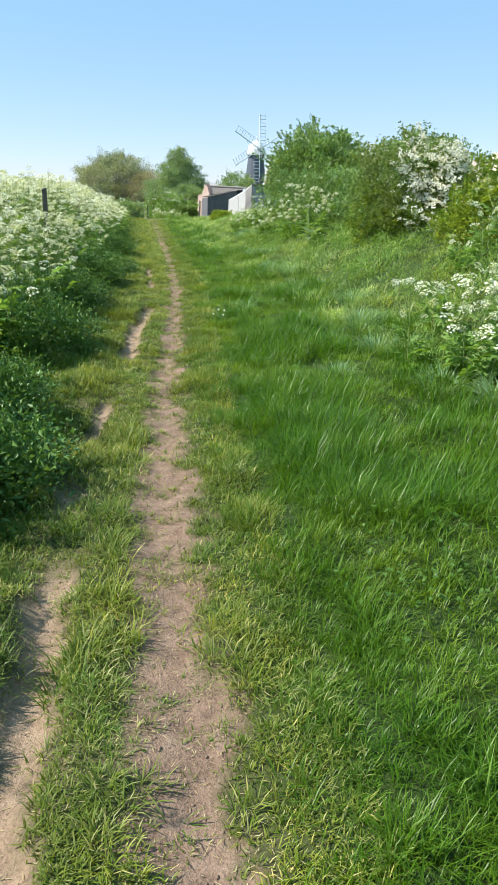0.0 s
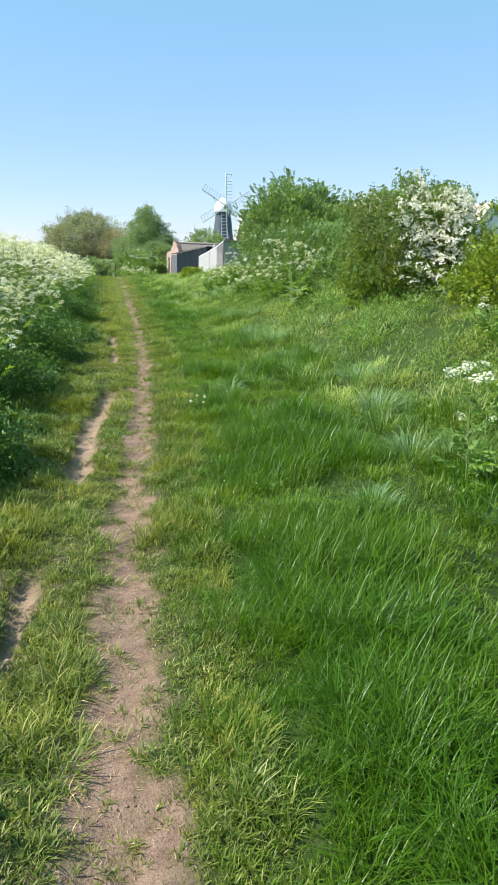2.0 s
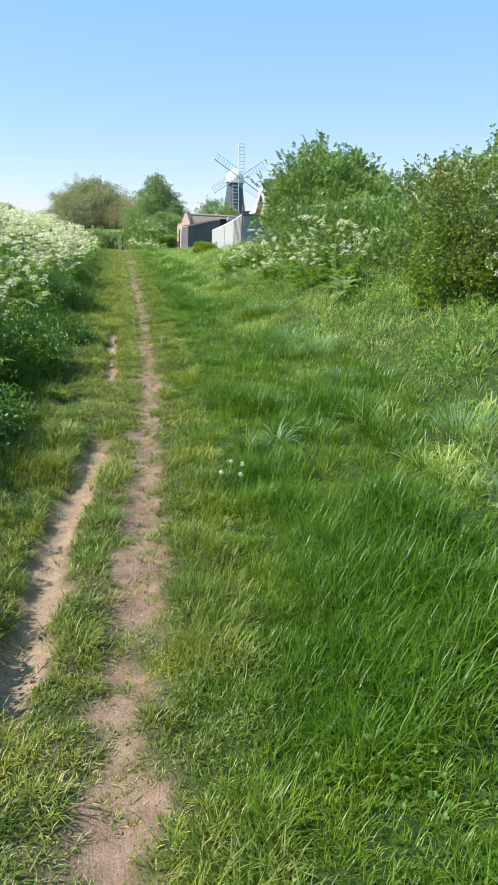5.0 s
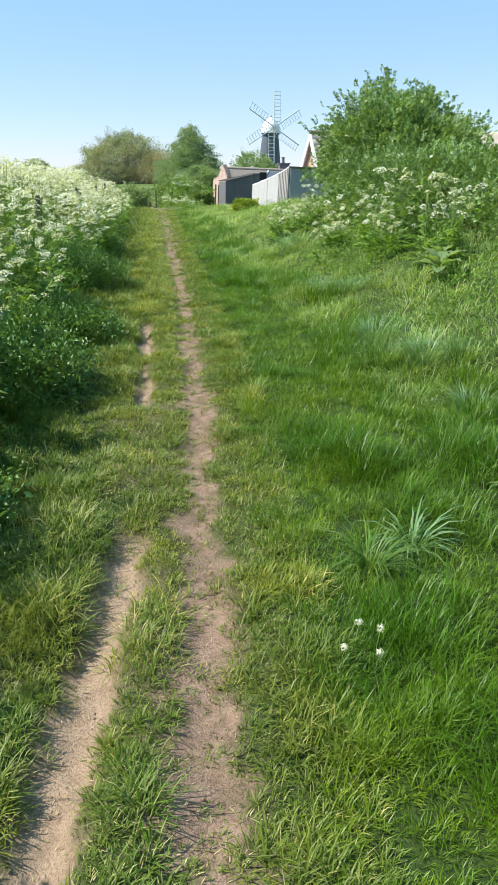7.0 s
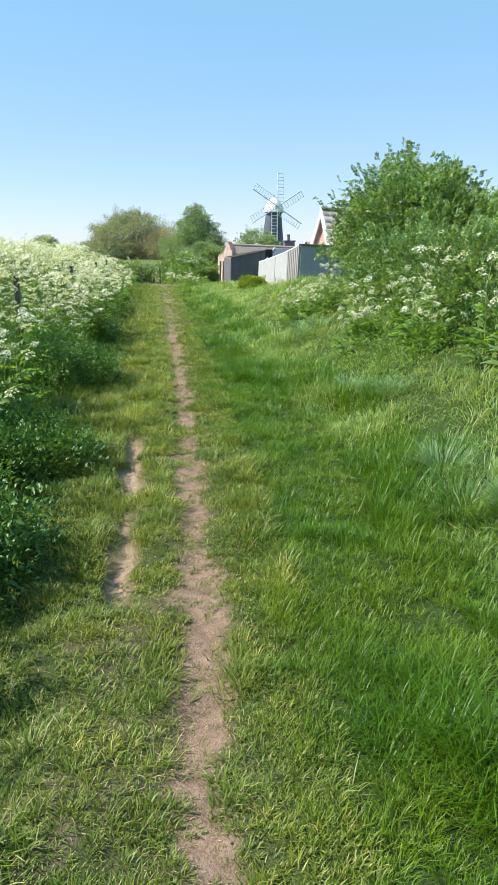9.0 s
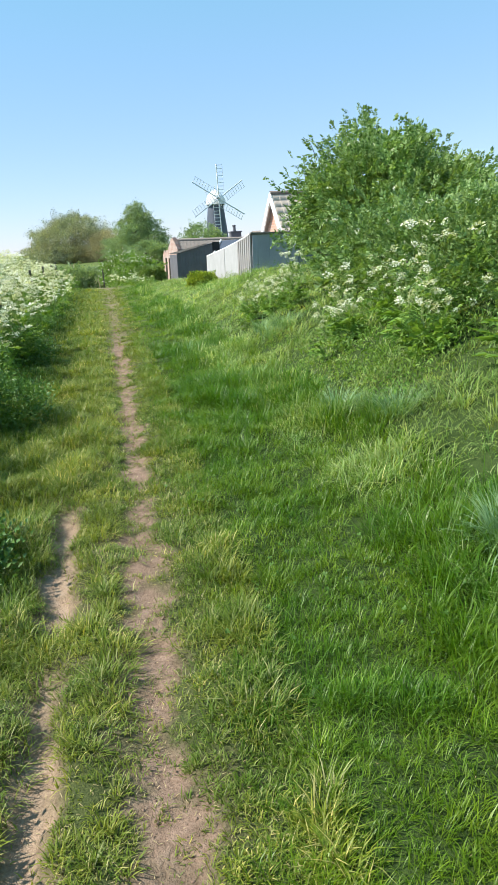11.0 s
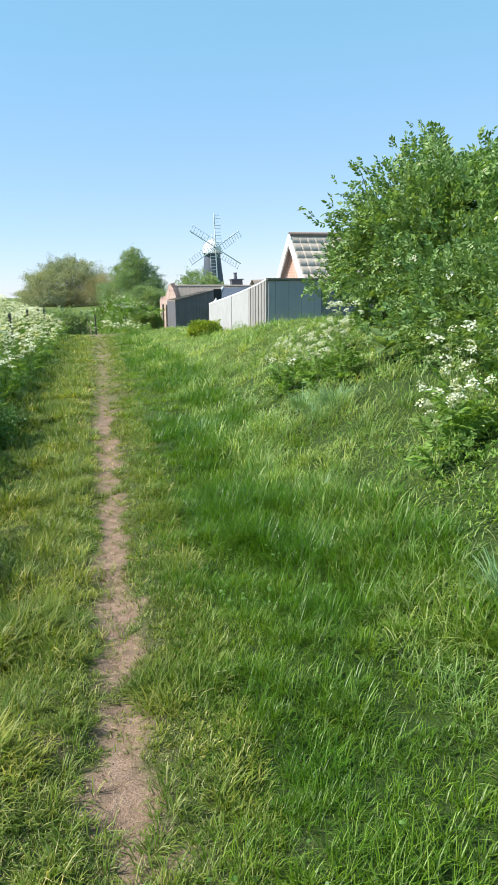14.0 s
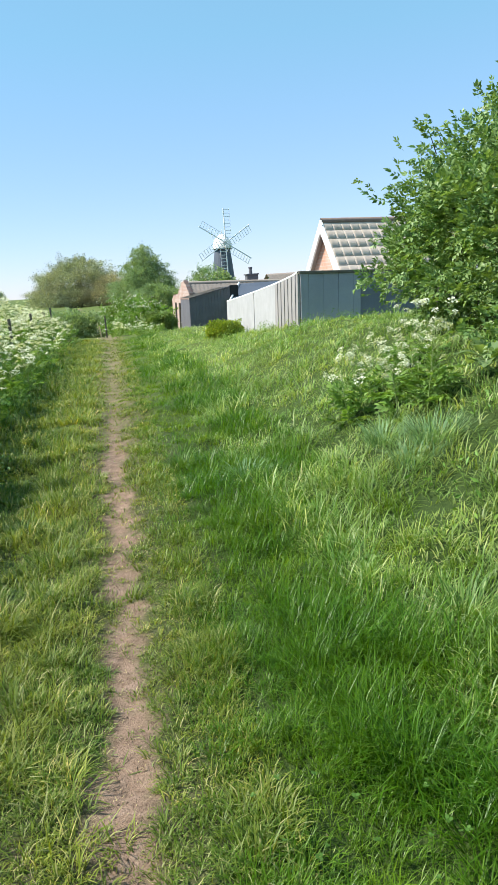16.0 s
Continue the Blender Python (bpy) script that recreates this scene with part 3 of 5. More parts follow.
def umbel(n, rad, bit, seed=0):
    """A flat-domed head of small flower bunches on rays, centred at the top of its stalk."""
    r = np.random.default_rng(seed)
    a = np.arange(n) * 2.4
    d = np.sqrt((np.arange(n) + .5) / n) * rad
    pos = np.stack([np.cos(a) * d, np.sin(a) * d, .5 * rad * (1 - (d / rad) ** 2) + r.normal(0, .004, n)], -1)
    quad = (np.array([(-.5, -.4, -.1), (.5, -.4, 0), (.4, .5, -.1), (-.4, .5, .05)]) * bit, [np.array([(0, 1, 2), (0, 2, 3)])])
    parts = [scatter(quad, pos, rotmats(r.random(n) * 6.28, r.normal(0, .35, n), r.normal(0, .35, n)), .8 + .5 * r.random(n)),
             scatter(quad, pos + r.normal(0, bit * .35, (n, 3)), rotmats(r.random(n) * 6.28, r.normal(0, .8, n), r.normal(0, .8, n)), .5 + .4 * r.random(n))]
    return merge(parts)


def rays(n, rad, drop):
    """The thin rays under an umbel."""
    parts = []
    for i in range(n):
        a = i * 2.4
        d = rad * math.sqrt((i + .5) / n)
        x, y = math.cos(a) * d, math.sin(a) * d
        parts.append((np.array([(-.0012, 0, -drop), (.0012, 0, -drop), (x, y, .002)]), [np.array([(0, 1, 2)])]))
    return merge(parts)


FERN = pinnate(6, .085, .034, .20, 3)
FERN_FAR = pinnate(4, .075, .032, .18, 4)
ELDER_LEAF = pinnate(3, .072, .040, .13, 5)
HAW_LEAF = leaf_bunch(8, .042, .03, .035, 6)
BROAD_LEAF = leaf_bunch(6, .085, .065, .05, 7)
HERB_LEAF = leaf_bunch(9, .062, .023, .055, 8)
MAY_BUNCH = blossom_bunch(18, .021, .045, 9)


def lobed(r, lobes, n, lo=.82, hi=1.06, rough=.30):
    """Points and outward ways on lumpy ellipsoids (centre, radii), dropping those deep inside a neighbour."""
    w = np.array([l[3] * l[4] + l[4] * l[5] + l[3] * l[5] for l in lobes])
    k = r.choice(len(lobes), n, p=w / w.sum())
    L = np.array(lobes)[k]
    d = r.normal(0, 1, (n, 3))
    d /= np.linalg.norm(d, axis=1)[:, None]
    q = 1 + rough * (np.sin(d[:, 0] * 7 + L[:, 0] * 5) * np.sin(d[:, 1] * 6 + L[:, 1] * 3) + np.sin(d[:, 2] * 9 + L[:, 2] * 4) * .6 + .5 * np.sin(d[:, 0] * 17 + d[:, 2] * 13))
    f = (lo + (hi - lo) * r.random(n)) * q
    P = L[:, :3] + d * L[:, 3:6] * f[:, None]
    deep = np.zeros(n, bool)
    for l in lobes:
        c, s = np.array(l[:3]), np.array(l[3:6])
        deep |= (((P - c) / s) ** 2).sum(1) < .50
    nrm = d / L[:, 3:6]
    nrm /= np.linalg.norm(nrm, axis=1)[:, None]
    return P[~deep], nrm[~deep]


def facing(nrm, r, jitter=.5, up=.35):
    """Turns that lay +y of a sprig along the outward way, bent upwards a little."""
    d = nrm + r.normal(0, jitter, nrm.shape) + np.array([0, 0, up])
    yaw = np.arctan2(-d[:, 0], d[:, 1])
    pitch = np.arctan2(d[:, 2], np.hypot(d[:, 0], d[:, 1]))
    return rotmats(yaw, pitch, r.normal(0, .7, len(d)))


def shoots(r, bases, leaf, n_leaf, length, lscale=1.0):
    """Sprays that stick out of a crown: a bent twig with compound leaves all along it."""
    leaves, twigs = [], []
    for b in bases:
        b = np.array(b, float)
        d = r.normal(0, .35, 3) + np.array([0, 0, 1.0]) + b[3:6] if len(b) > 3 else r.normal(0, .35, 3) + np.array([0, 0, 1.0])
        d = d / np.linalg.norm(d)
        L = length * (.7 + .6 * r.random())
        pts = [b[:3] + d * L * t + np.array([0, 0, -.12 * L * t * t]) for t in (0, .35, .7, 1)]
        twigs.append(tube(pts, [.008, .006, .004, .002], 4))
        t = np.linspace(.15, 1, n_leaf)
        P = b[:3] + d * L * t[:, None]
        yaw = r.random(n_leaf) * 6.28
        leaves.append(scatter(leaf, P, rotmats(yaw, r.normal(.5, .35, n_leaf), r.normal(0, .5, n_leaf)), lscale * (.8 + .5 * r.random(n_leaf))))
    return merge(leaves), merge(twigs)


def limbs(r, base, tips, r0):
    """One bent tapered limb to each tip."""
    parts = []
    base = np.array(base, float)
    for t in tips:
        t = np.array(t, float)
        mid = base * .45 + t * .55 + r.normal(0, .12, 3) * np.linalg.norm(t - base) * .3
        q = base * .8 + t * .2 + r.normal(0, .03, 3)
        parts.append(tube([base, q, mid, t], [r0, r0 * .8, r0 * .5, r0 * .15], 7))
    return parts


def shrub(name, base, lobes, leaf, n, mat, label, category, seed, shoot=(), shoot_len=.5, blossom=None, lscale=1.0, r0=.06, inner=.25, group="", smat=None, lo=.82):
    """A bush or tree: trunk with limbs, a crown of leafy sprigs, optional blossom."""
    r = np.random.default_rng(seed)
    b = np.array([base[0], base[1], 0.0])
    root = thing(name, base, label, category, group)
    O = np.array(base)
    lob = [tuple(np.array(l[:3]) - O) + tuple(l[3:]) for l in lobes]
    P, N = lobed(r, lob, n, lo)
    parts = [scatter(leaf, P, facing(N, r), lscale * (.75 + .5 * r.random(len(P))))]
    Pi, Ni = lobed(r, [l[:3] + tuple(.72 * v for v in l[3:6]) for l in lob], int(n * inner), .7, 1.0)
    parts.append(scatter(leaf, Pi, facing(Ni, r), lscale * 1.15))
    tips = [l[:3] for l in lob]
    wood = limbs(r, (0, 0, -.1), tips, r0)
    twigs = []
    if len(shoot):
        sl, st = shoots(r, [tuple(np.array(s[:3]) - O) + tuple(s[3:]) for s in shoot], leaf, 9, shoot_len, lscale)
        parts.append(sl)
        twigs.append(st)
    trunk = part("trunk", wood[0], M_BARK, root, "brown woody stem")
    for w in wood[1:]:
        part("limb", w, M_BARK, trunk)
    if twigs:
        tagged(part("twig", merge(twigs), M_BARK, root, "thin brown twigs"), kind="stuff")
    part("crown", merge(parts), mat, root)
    if blossom:
        bl, cnt, region, bmat = blossom
        Pb, Nb = lobed(r, [tuple(np.array(l[:3]) - O) + tuple(l[3:]) for l in region], cnt * 2, .98, 1.1)
        clump = fbm(Pb[:, 0] * 1.0 + Pb[:, 1], Pb[:, 2] + 9, .35, seed)
        k = clump > .42
        Pb, Nb = Pb[k][:cnt], Nb[k][:cnt]
        rb = rotmats(r.random(len(Pb)) * 6.28, r.normal(0, .6, len(Pb)), r.normal(0, .6, len(Pb)))
        part("blossom", scatter(bl, Pb, rb, .8 + .6 * r.random(len(Pb))), bmat, root, "dense white blossom clusters")
    return root


def ground_z(x, y):
    return float(height(np.array([x]), np.array([y]))[0])


# ---- bushes on the bank ----
elder_lobes = [(6.05, 24.2, 2.28, 1.25, 1.15, .95), (7.0, 24.5, 2.2, 1.15, 1.2, .9), (5.8, 23.0, 1.7, .9, 1.1, .8), (5.75, 25.1, 1.75, .8, .8, .8), (5.9, 23.2, 2.3, .9, .9, .75), (6.5, 22.8, 1.9, 1.0, 1.0, .75)]
elder_shoots = [(5.25, 24.6, 2.55, -1.0, 0, -.4), (5.3, 24.4, 2.35, -.9, 0, -.5), (5.3, 24.8, 3.0, -.6, 0, -.1), (5.45, 24.9, 3.1, -.4, 0, .1), (5.9, 24.0, 3.05, 0, 0, .3), (6.0, 23.9, 3.1, .1, 0, .2), (6.3, 24.0, 3.05, .2, 0, 0),
                (6.6, 24.2, 2.95, .2, 0, 0), (7.1, 24.4, 2.95, .3, 0, 0), (7.6, 24.5, 2.7, .6, 0, 0), (7.9, 24.5, 2.5, .8, 0, .1), (5.25, 25.0, 2.0, -.5, 0, -.2)]
shrub("elder_bush", (5.9, 24.2, ground_z(5.9, 24.2) - .05), elder_lobes, ELDER_LEAF, 13000, M_ELDER, "tall rounded fresh green elder bush with flat cream flower heads", "bush", 21, elder_shoots, .32, (MAY_BUNCH, 70, elder_lobes, M_UMBEL), .95, .09, .5, lo=.74)
elder_low = [(5.35, 21.5, 1.25, 1.1, 1.15, .75), (6.1, 21.6, 1.35, 1.05, 1.1, .7), (5.2, 19.9, 1.2, 1.1, 1.05, .72), (6.0, 19.8, 1.25, 1.05, 1.1, .7), (5.1, 18.5, 1.15, 1.05, .9, .7), (5.9, 18.4, 1.25, 1.0, .9, .7), (5.3, 17.2, 1.0, .85, .8, .55)]
shrub("elder_bush", (5.6, 19.8, ground_z(5.6, 19.8) - .05), elder_low, ELDER_LEAF, 11000, M_ELDER, "lower spreading green elder bush beside the cow parsley", "bush", 26,
      [(5.2, 19.6, 1.85, 0, 0, 0), (5.7, 19.2, 1.85, 0, 0, .2), (6.0, 18.6, 1.85, .2, 0, 0), (5.0, 18.4, 1.75, -.3, 0, 0), (6.1, 20.4, 1.85, .1, 0, 0), (6.3, 21.5, 1.95, .1, 0, 0), (5.6, 21.2, 1.9, -.1, 0, 0)], .32, (MAY_BUNCH, 80, elder_low, M_UMBEL), .82, .08, .45, lo=.74)
haw_lobes = [(4.75, 13.6, 1.80, .75, .8, .68), (5.18, 13.7, 1.7, .66, .8, .85), (4.5, 13.4, 1.4, .55, .7, .75), (4.85, 13.2, 1.2, .85, .6, .65), (4.95, 14.1, 1.7, .68, .7, .66)]
haw_may = [(4.95, 13.5, 1.85, .66, .92, .60), (5.15, 13.55, 1.6, .62, .93, .78), (5.05, 13.1, 1.3, .60, .76, .62)]
shrub("hawthorn_bush", (4.8, 13.6, ground_z(4.8, 13.6) - .05), haw_lobes, HAW_LEAF, 8500, M_HAW, "olive-green hawthorn bush thick with white may blossom on the bank", "bush", 22,
      [(4.45, 13.4, 2.1, 0, 0, 0), (4.8, 13.5, 2.15, 0, 0, 0), (5.1, 13.6, 2.2, .1, 0, 0), (5.5, 13.6, 2.15, .2, 0, 0), (4.2, 13.4, 1.9, -.4, 0, 0)], .35, (MAY_BUNCH, 2900, haw_may, M_MAY), .95, .07)
shrub("bramble_bush", (4.1, 13.0, ground_z(4.1, 13.0) - .05), [(4.25, 13.3, 1.2, .34, .4, .40), (4.55, 12.95, 1.05, .42, .35, .33), (4.1, 13.7, 1.0, .28, .35, .32), (4.35, 13.6, 1.5, .28, .4, .3)], BROAD_LEAF, 1800, M_YEL, "low yellow-green bramble at the foot of the hawthorn", "bush", 23, r0=.02, lscale=.5)
shrub("ivy_bush", (5.2, 10.6, ground_z(5.2, 10.6) - .05), [(5.2, 10.4, 1.62, .58, .6, .5), (4.75, 10.6, 1.2, .5, .5, .45), (5.9, 10.6, 1.5, .8, .7, .6), (4.95, 11.3, 1.1, .45, .6, .42), (5.8, 9.8, 1.25, .7, .6, .5)], BROAD_LEAF, 6000, M_YEL, "yellow-green climber-covered bush with glossy broad leaves", "bush", 24,
      [(5.2, 10.4, 1.75, 0, 0, 0), (5.6, 10.4, 1.9, 0, 0, 0), (6.0, 10.5, 2.0, 0, 0, 0)], .35, None, .62, .05)
shrub("hedge_bush", (5.4, 16.0, ground_z(5.4, 16.0)), [(5.35, 15.9, 1.55, .55, .8, .9), (5.7, 16.0, 1.65, .75, .9, .95), (6.5, 15.8, 1.5, .85, .9, .85), (5.2, 15.6, .95, .8, .7, .55), (7.3, 16.6, 1.3, .9, 1.1, .8)], ELDER_LEAF, 5200, M_HAW, "dark green hedge bush behind the hawthorn", "bush", 25,
      [(5.1, 15.8, 2.3, -.1, 0, 0), (5.3, 15.8, 2.25, 0, 0, .2), (5.5, 15.9, 2.3, 0, 0, .2), (5.9, 15.9, 2.35, .2, 0, .2), (6.4, 15.8, 2.3, .2, 0, 0)], .32, None, .72, .06, .4, lo=.76)
for k, (bx, by, w, top, mt, lf, sc, lab, cat, bl) in enumerate([
        (4.3, 54.0, 1.7, 1.3, M_FERN, BROAD_LEAF, 1.2, "pale blossoming bush beside the track end", "bush", 1100),
        (1.2, 57.0, 1.8, .80, M_CONIFER, BROAD_LEAF, 1.5, "dull green hedge bush beyond the fence", "bush", 0),
        (5.0, 50.0, .6, .6, M_HAW, BROAD_LEAF, 1.3, "small green shrub beside the brick outhouse", "bush", 0),
        (5.35, 37.5, .45, .6, M_YEL, BROAD_LEAF, .9, "small yellow-green shrub on the bank beside the white wall", "bush", 0)]):
    gz = ground_z(bx, by) - .1
    hz = (top - gz)
    lob = [(bx - w * .4, by, gz + hz * .5, w * .6, w * .5, hz * .48), (bx + w * .45, by, gz + hz * .45, w * .55, w * .5, hz * .43), (bx, by - .3, gz + hz * .55, w * .6, w * .5, hz * .42)]
    shrub("shrub", (bx, by, gz), lob, lf, 1500, mt, lab, cat, 30 + k, r0=.05, lscale=sc, blossom=(MAY_BUNCH, bl, lob, M_MAY) if bl else None)


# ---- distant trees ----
# farthest tree: air haze painted into the pale grey-green leaf colour
M_HAZETREE = leaf_mat("hazed_grey_green_leaves", [(.27, .31, .25), (.31, .34, .28)], None, trans=.4, rough=.7)
def far_tree(name, x, y, top, width, mat, label, seed, shape="round", leaf=.55, n=5200):
    gz = ground_z(x, y) - .2
    r = np.random.default_rng(seed)
    H = top - gz
    lob = []
    for i in range(15):
        if shape == "cone":
            f = i / 14
            rr = width * .5 * (1 - f) ** .75 + .3
            a = i * 2.4
            lob.append((x + math.cos(a) * rr * .5, y + math.sin(a) * rr * .5, gz + H * (.16 + .80 * f), rr * .62 + .15, rr * .62 + .15, H * .10))
        else:
            f = (i % 5) / 4
            rr = width * .5 * max(.1, 1 - f ** 1.6) ** .62
            a = i * 2.4 + seed
            lob.append((x + math.cos(a) * rr * .58, y + math.sin(a) * rr * .5, gz + H * (.25 + .55 * f), rr * .48 + .5, rr * .48 + .5, H * .20))
    if shape == "round":
        lob.append((x, y, gz + H * .52, width * .42, width * .42, H * .40))
        lob.append((x + width * .08, y, gz + H * .76, width * .25, width * .25, H * .235))
    shrub(name, (x, y, gz), lob, leaf_bunch(7, leaf * .55, leaf * .3, leaf * .45, seed), int(n * 1.8), mat, label, "tree", seed, r0=H * .03, lo=.75)


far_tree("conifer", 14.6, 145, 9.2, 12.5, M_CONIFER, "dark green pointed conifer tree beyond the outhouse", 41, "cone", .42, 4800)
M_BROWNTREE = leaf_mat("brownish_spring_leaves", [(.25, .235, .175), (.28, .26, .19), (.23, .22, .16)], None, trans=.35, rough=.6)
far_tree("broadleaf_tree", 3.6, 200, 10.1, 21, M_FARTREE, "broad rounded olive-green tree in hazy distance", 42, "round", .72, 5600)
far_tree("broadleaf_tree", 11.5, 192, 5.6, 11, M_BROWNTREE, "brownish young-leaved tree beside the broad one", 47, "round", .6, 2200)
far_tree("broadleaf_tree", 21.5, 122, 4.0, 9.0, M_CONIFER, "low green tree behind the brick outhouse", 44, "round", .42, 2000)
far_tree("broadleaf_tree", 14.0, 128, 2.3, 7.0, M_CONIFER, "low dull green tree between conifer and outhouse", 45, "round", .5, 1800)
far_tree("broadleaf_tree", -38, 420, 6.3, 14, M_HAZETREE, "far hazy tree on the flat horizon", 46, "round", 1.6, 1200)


# ---- cow parsley ----
def stalks(P0, P1, w):
    """Crossed thin ribbons from P0 to P1."""
    out = []
    for ax in (np.array([1.0, 0, 0]), np.array([0, 1.0, 0])):
        o = ax[None] * (w if np.ndim(w) == 0 else w[:, None]) * .5
        V = np.stack([P0 - o, P0 + o, P1 + o * .6, P1 - o * .6], 1).reshape(-1, 3)
        b = (np.arange(len(P0)) * 4)[:, None]
        out.append((V, [b + np.array([[0, 1, 2]]), b + np.array([[0, 2, 3]])]))
    return merge(out)


HEAD = umbel(15, .037, .0125, 1)
HEAD_FAR = umbel(6, .042, .025, 2)
HEAD_MESH = []


def parsley_plant(h, seed, n_heads):
    """One upright plant with its stem, ferny leaves and flower heads."""
    r = np.random.default_rng(seed)
    root = thing("cow_parsley", (0, 0, 0), "tall cow parsley with white lacy flower heads and ferny leaves", "wildflower", "cow parsley along the track")
    lean = r.normal(0, .10, 2)
    top = np.array([lean[0] * h, lean[1] * h, h * .82])
    wood = [tube([(0, 0, -.03), top * .35, top * .7, top], [.006, .005, .004, .0025], 5)]
    lv = []
    heads = []
    for i in range(n_heads):
        f = .45 + .5 * i / n_heads
        a = i * 2.4 + seed
        out = (.10 + .17 * r.random()) * (1.2 - f * .4)
        e = top * f + np.array([math.cos(a) * out, math.sin(a) * out, h * (1.0 - f * .82) - .38 * r.random() ** 1.5 * h])
        wood.append(tube([top * f, (top * f + e) / 2 + np.array([math.cos(a) * out * .2, math.sin(a) * out * .2, 0]), e - np.array([0, 0, .02])], [.003, .002, .0016], 4))
        heads.append(e)
    n = 15
    t = r.random(n) ** 1.3 * .75
    P = top[None] * t[:, None]
    lv.append(scatter(FERN, P, rotmats(r.random(n) * 6.28, r.normal(.35, .35, n), r.normal(0, .4, n)), 1.05 - .5 * t + .2 * r.random(n)))
    part("stem", merge(wood), M_STALK, root, "pale green branching stem")
    part("leaves", merge(lv), M_FERN, root, "feathery green leaves")
    if not HEAD_MESH:
        me = np_mesh("flower_head", *merge([HEAD, rays(13, .04, .03)]), [M_UMBEL])
        HEAD_MESH.append(me)
    for e in heads:
        part("flower_head", HEAD_MESH[0], None, root, "", Matrix.Translation(e) @ pose(0, 0, 0, r.normal(0, 24), r.normal(0, 24), r.random() * 360) @ Matrix.Scale(.95 + .7 * r.random(), 4))
    return root


protos = [parsley_plant(h, 50 + i, nh) for i, (h, nh) in enumerate([(.85, 8), (.7, 7), (.95, 9), (.6, 6), (.8, 8)])]
r = np.random.default_rng(99)
spots = []
for cx, cy, sx, sy, n in [(2.5, 6.2, .24, .40, 10), (3.0, 7.2, .3, .4, 4), (3.7, 18.0, .25, .6, 4), (3.7, 18.8, .2, .4, 3), (3.95, 17.2, .25, .5, 3), (3.9, 16.2, .3, .5, 4), (3.7, 19.3, .25, .3, 4), (4.3, 9.5, .3, .5, 3)]:
    for k in range(n):
        spots.append((cx + r.normal(0, sx), cy + r.normal(0, sy)))
low_from = len(spots)
for k in range(15):
    spots.append((3.80 + r.normal(0, .32), 22.9 + r.normal(0, .5)))
low_to = len(spots)
for k in range(62):
    y = 2.5 + 27 * r.random() ** 1.25
    spots.append((float(lx(y)) - .45 - .75 * r.random(), y))
first = True
for k, (x, y) in enumerate(spots):
    m = pose(x, y, ground_z(x, y), 0, 0, r.random() * 360) @ Matrix.Scale((.8 + .35 * r.random()) * (.84 if low_from <= k < low_to else 1.0 if x > float(px(y)) else 1.12), 4)
    if k < len(protos):
        protos[k].matrix_world = m
    else:
        ob = copy_thing(protos[k % len(protos)], Matrix())
        ob.matrix_basis = m


def parsley_mass(name, n, y0, y1, x_lo, x_hi, seed, label, hmin=.8, hmax=1.2, heads=7, far_power=1.0):
    r = np.random.default_rng(seed)
    y = y0 + (y1 - y0) * r.random(n) ** far_power
    lo, hi = x_lo(y), x_hi(y)
    x = lo + (hi - lo) * r.random(n)
    B = np.stack([x, y, height(x, y)], -1)
    edge = smooth(0, 1.25, hi - x + (fbm(x, y, .8, seed + 3) - .5) * .8)
    h = (hmin + (hmax - hmin) * (.5 * r.random(n) + .7 * (fbm(x, y, 1.4, seed) - .1))) * (.66 + .34 * edge) * (1 - .36 * smooth(26, 34, y) * smooth(2.3, 1.4, hi - x))
    T = B + np.stack([r.normal(0, .08, n), r.normal(0, .08, n), h * .8], -1)
    Ph = np.repeat(np.arange(n), heads)
    Ph = Ph[r.random(len(Ph)) < .42 + .58 * edge[Ph] ** 1.5]
    f = r.random(len(Ph))
    H = B[Ph] + (T - B)[Ph] * (.5 + .5 * f)[:, None] + r.normal(0, .11, (len(Ph), 3)) * np.array([1, 1, .5])
    H[:, 2] = B[Ph, 2] + h[Ph] * (.58 + .46 * r.random(len(Ph)))
    d = np.hypot(np.abs(H[:, 0] - px(H[:, 1])) / .42, np.maximum(0, H[:, 1] - 15))
    nearh = d < 7
    bl = []
    if nearh.any():
        k = nearh.sum()
        bl.append(scatter(HEAD, H[nearh], rotmats(r.random(k) * 6.28, r.normal(0, .25, k), r.normal(0, .25, k)), .8 + .6 * r.random(k)))
    k = (~nearh).sum()
    bl.append(scatter(HEAD_FAR, H[~nearh], rotmats(r.random(k) * 6.28, r.normal(0, .25, k), r.normal(0, .25, k)), .9 + .7 * r.random(k)))
    S1 = stalks(B, T, .010)
    mid = B[Ph] + (T - B)[Ph] * (.35 + .4 * r.random(len(Ph)))[:, None]
    S2 = stalks(mid, H - np.array([0, 0, .01]), .0045)
    nl = 7
    Pl = np.repeat(np.arange(n), nl)
    t = r.random(len(Pl)) ** 1.1 * .85
    L = B[Pl] + (T - B)[Pl] * t[:, None] + r.normal(0, .05, (len(Pl), 3))
    LV = scatter(FERN_FAR, L, rotmats(r.random(len(Pl)) * 6.28, r.normal(.3, .4, len(Pl)), r.normal(0, .4, len(Pl))), 1.15 - .35 * t + .25 * r.random(len(Pl)))
    tagged(new(name + "_leaves", np_mesh(name + "_leaves", *LV, [M_FERN])), "ferny green leaves of massed cow parsley", "", "", "stuff")
    tagged(new(name + "_stalks", np_mesh(name + "_stalks", *merge([S1, S2]), [M_STALK])), "thin pale stalks of massed cow parsley", "", "", "stuff")
    tagged(new(name, np_mesh(name, *merge(bl), [M_UMBEL])), label, "", "", "stuff")


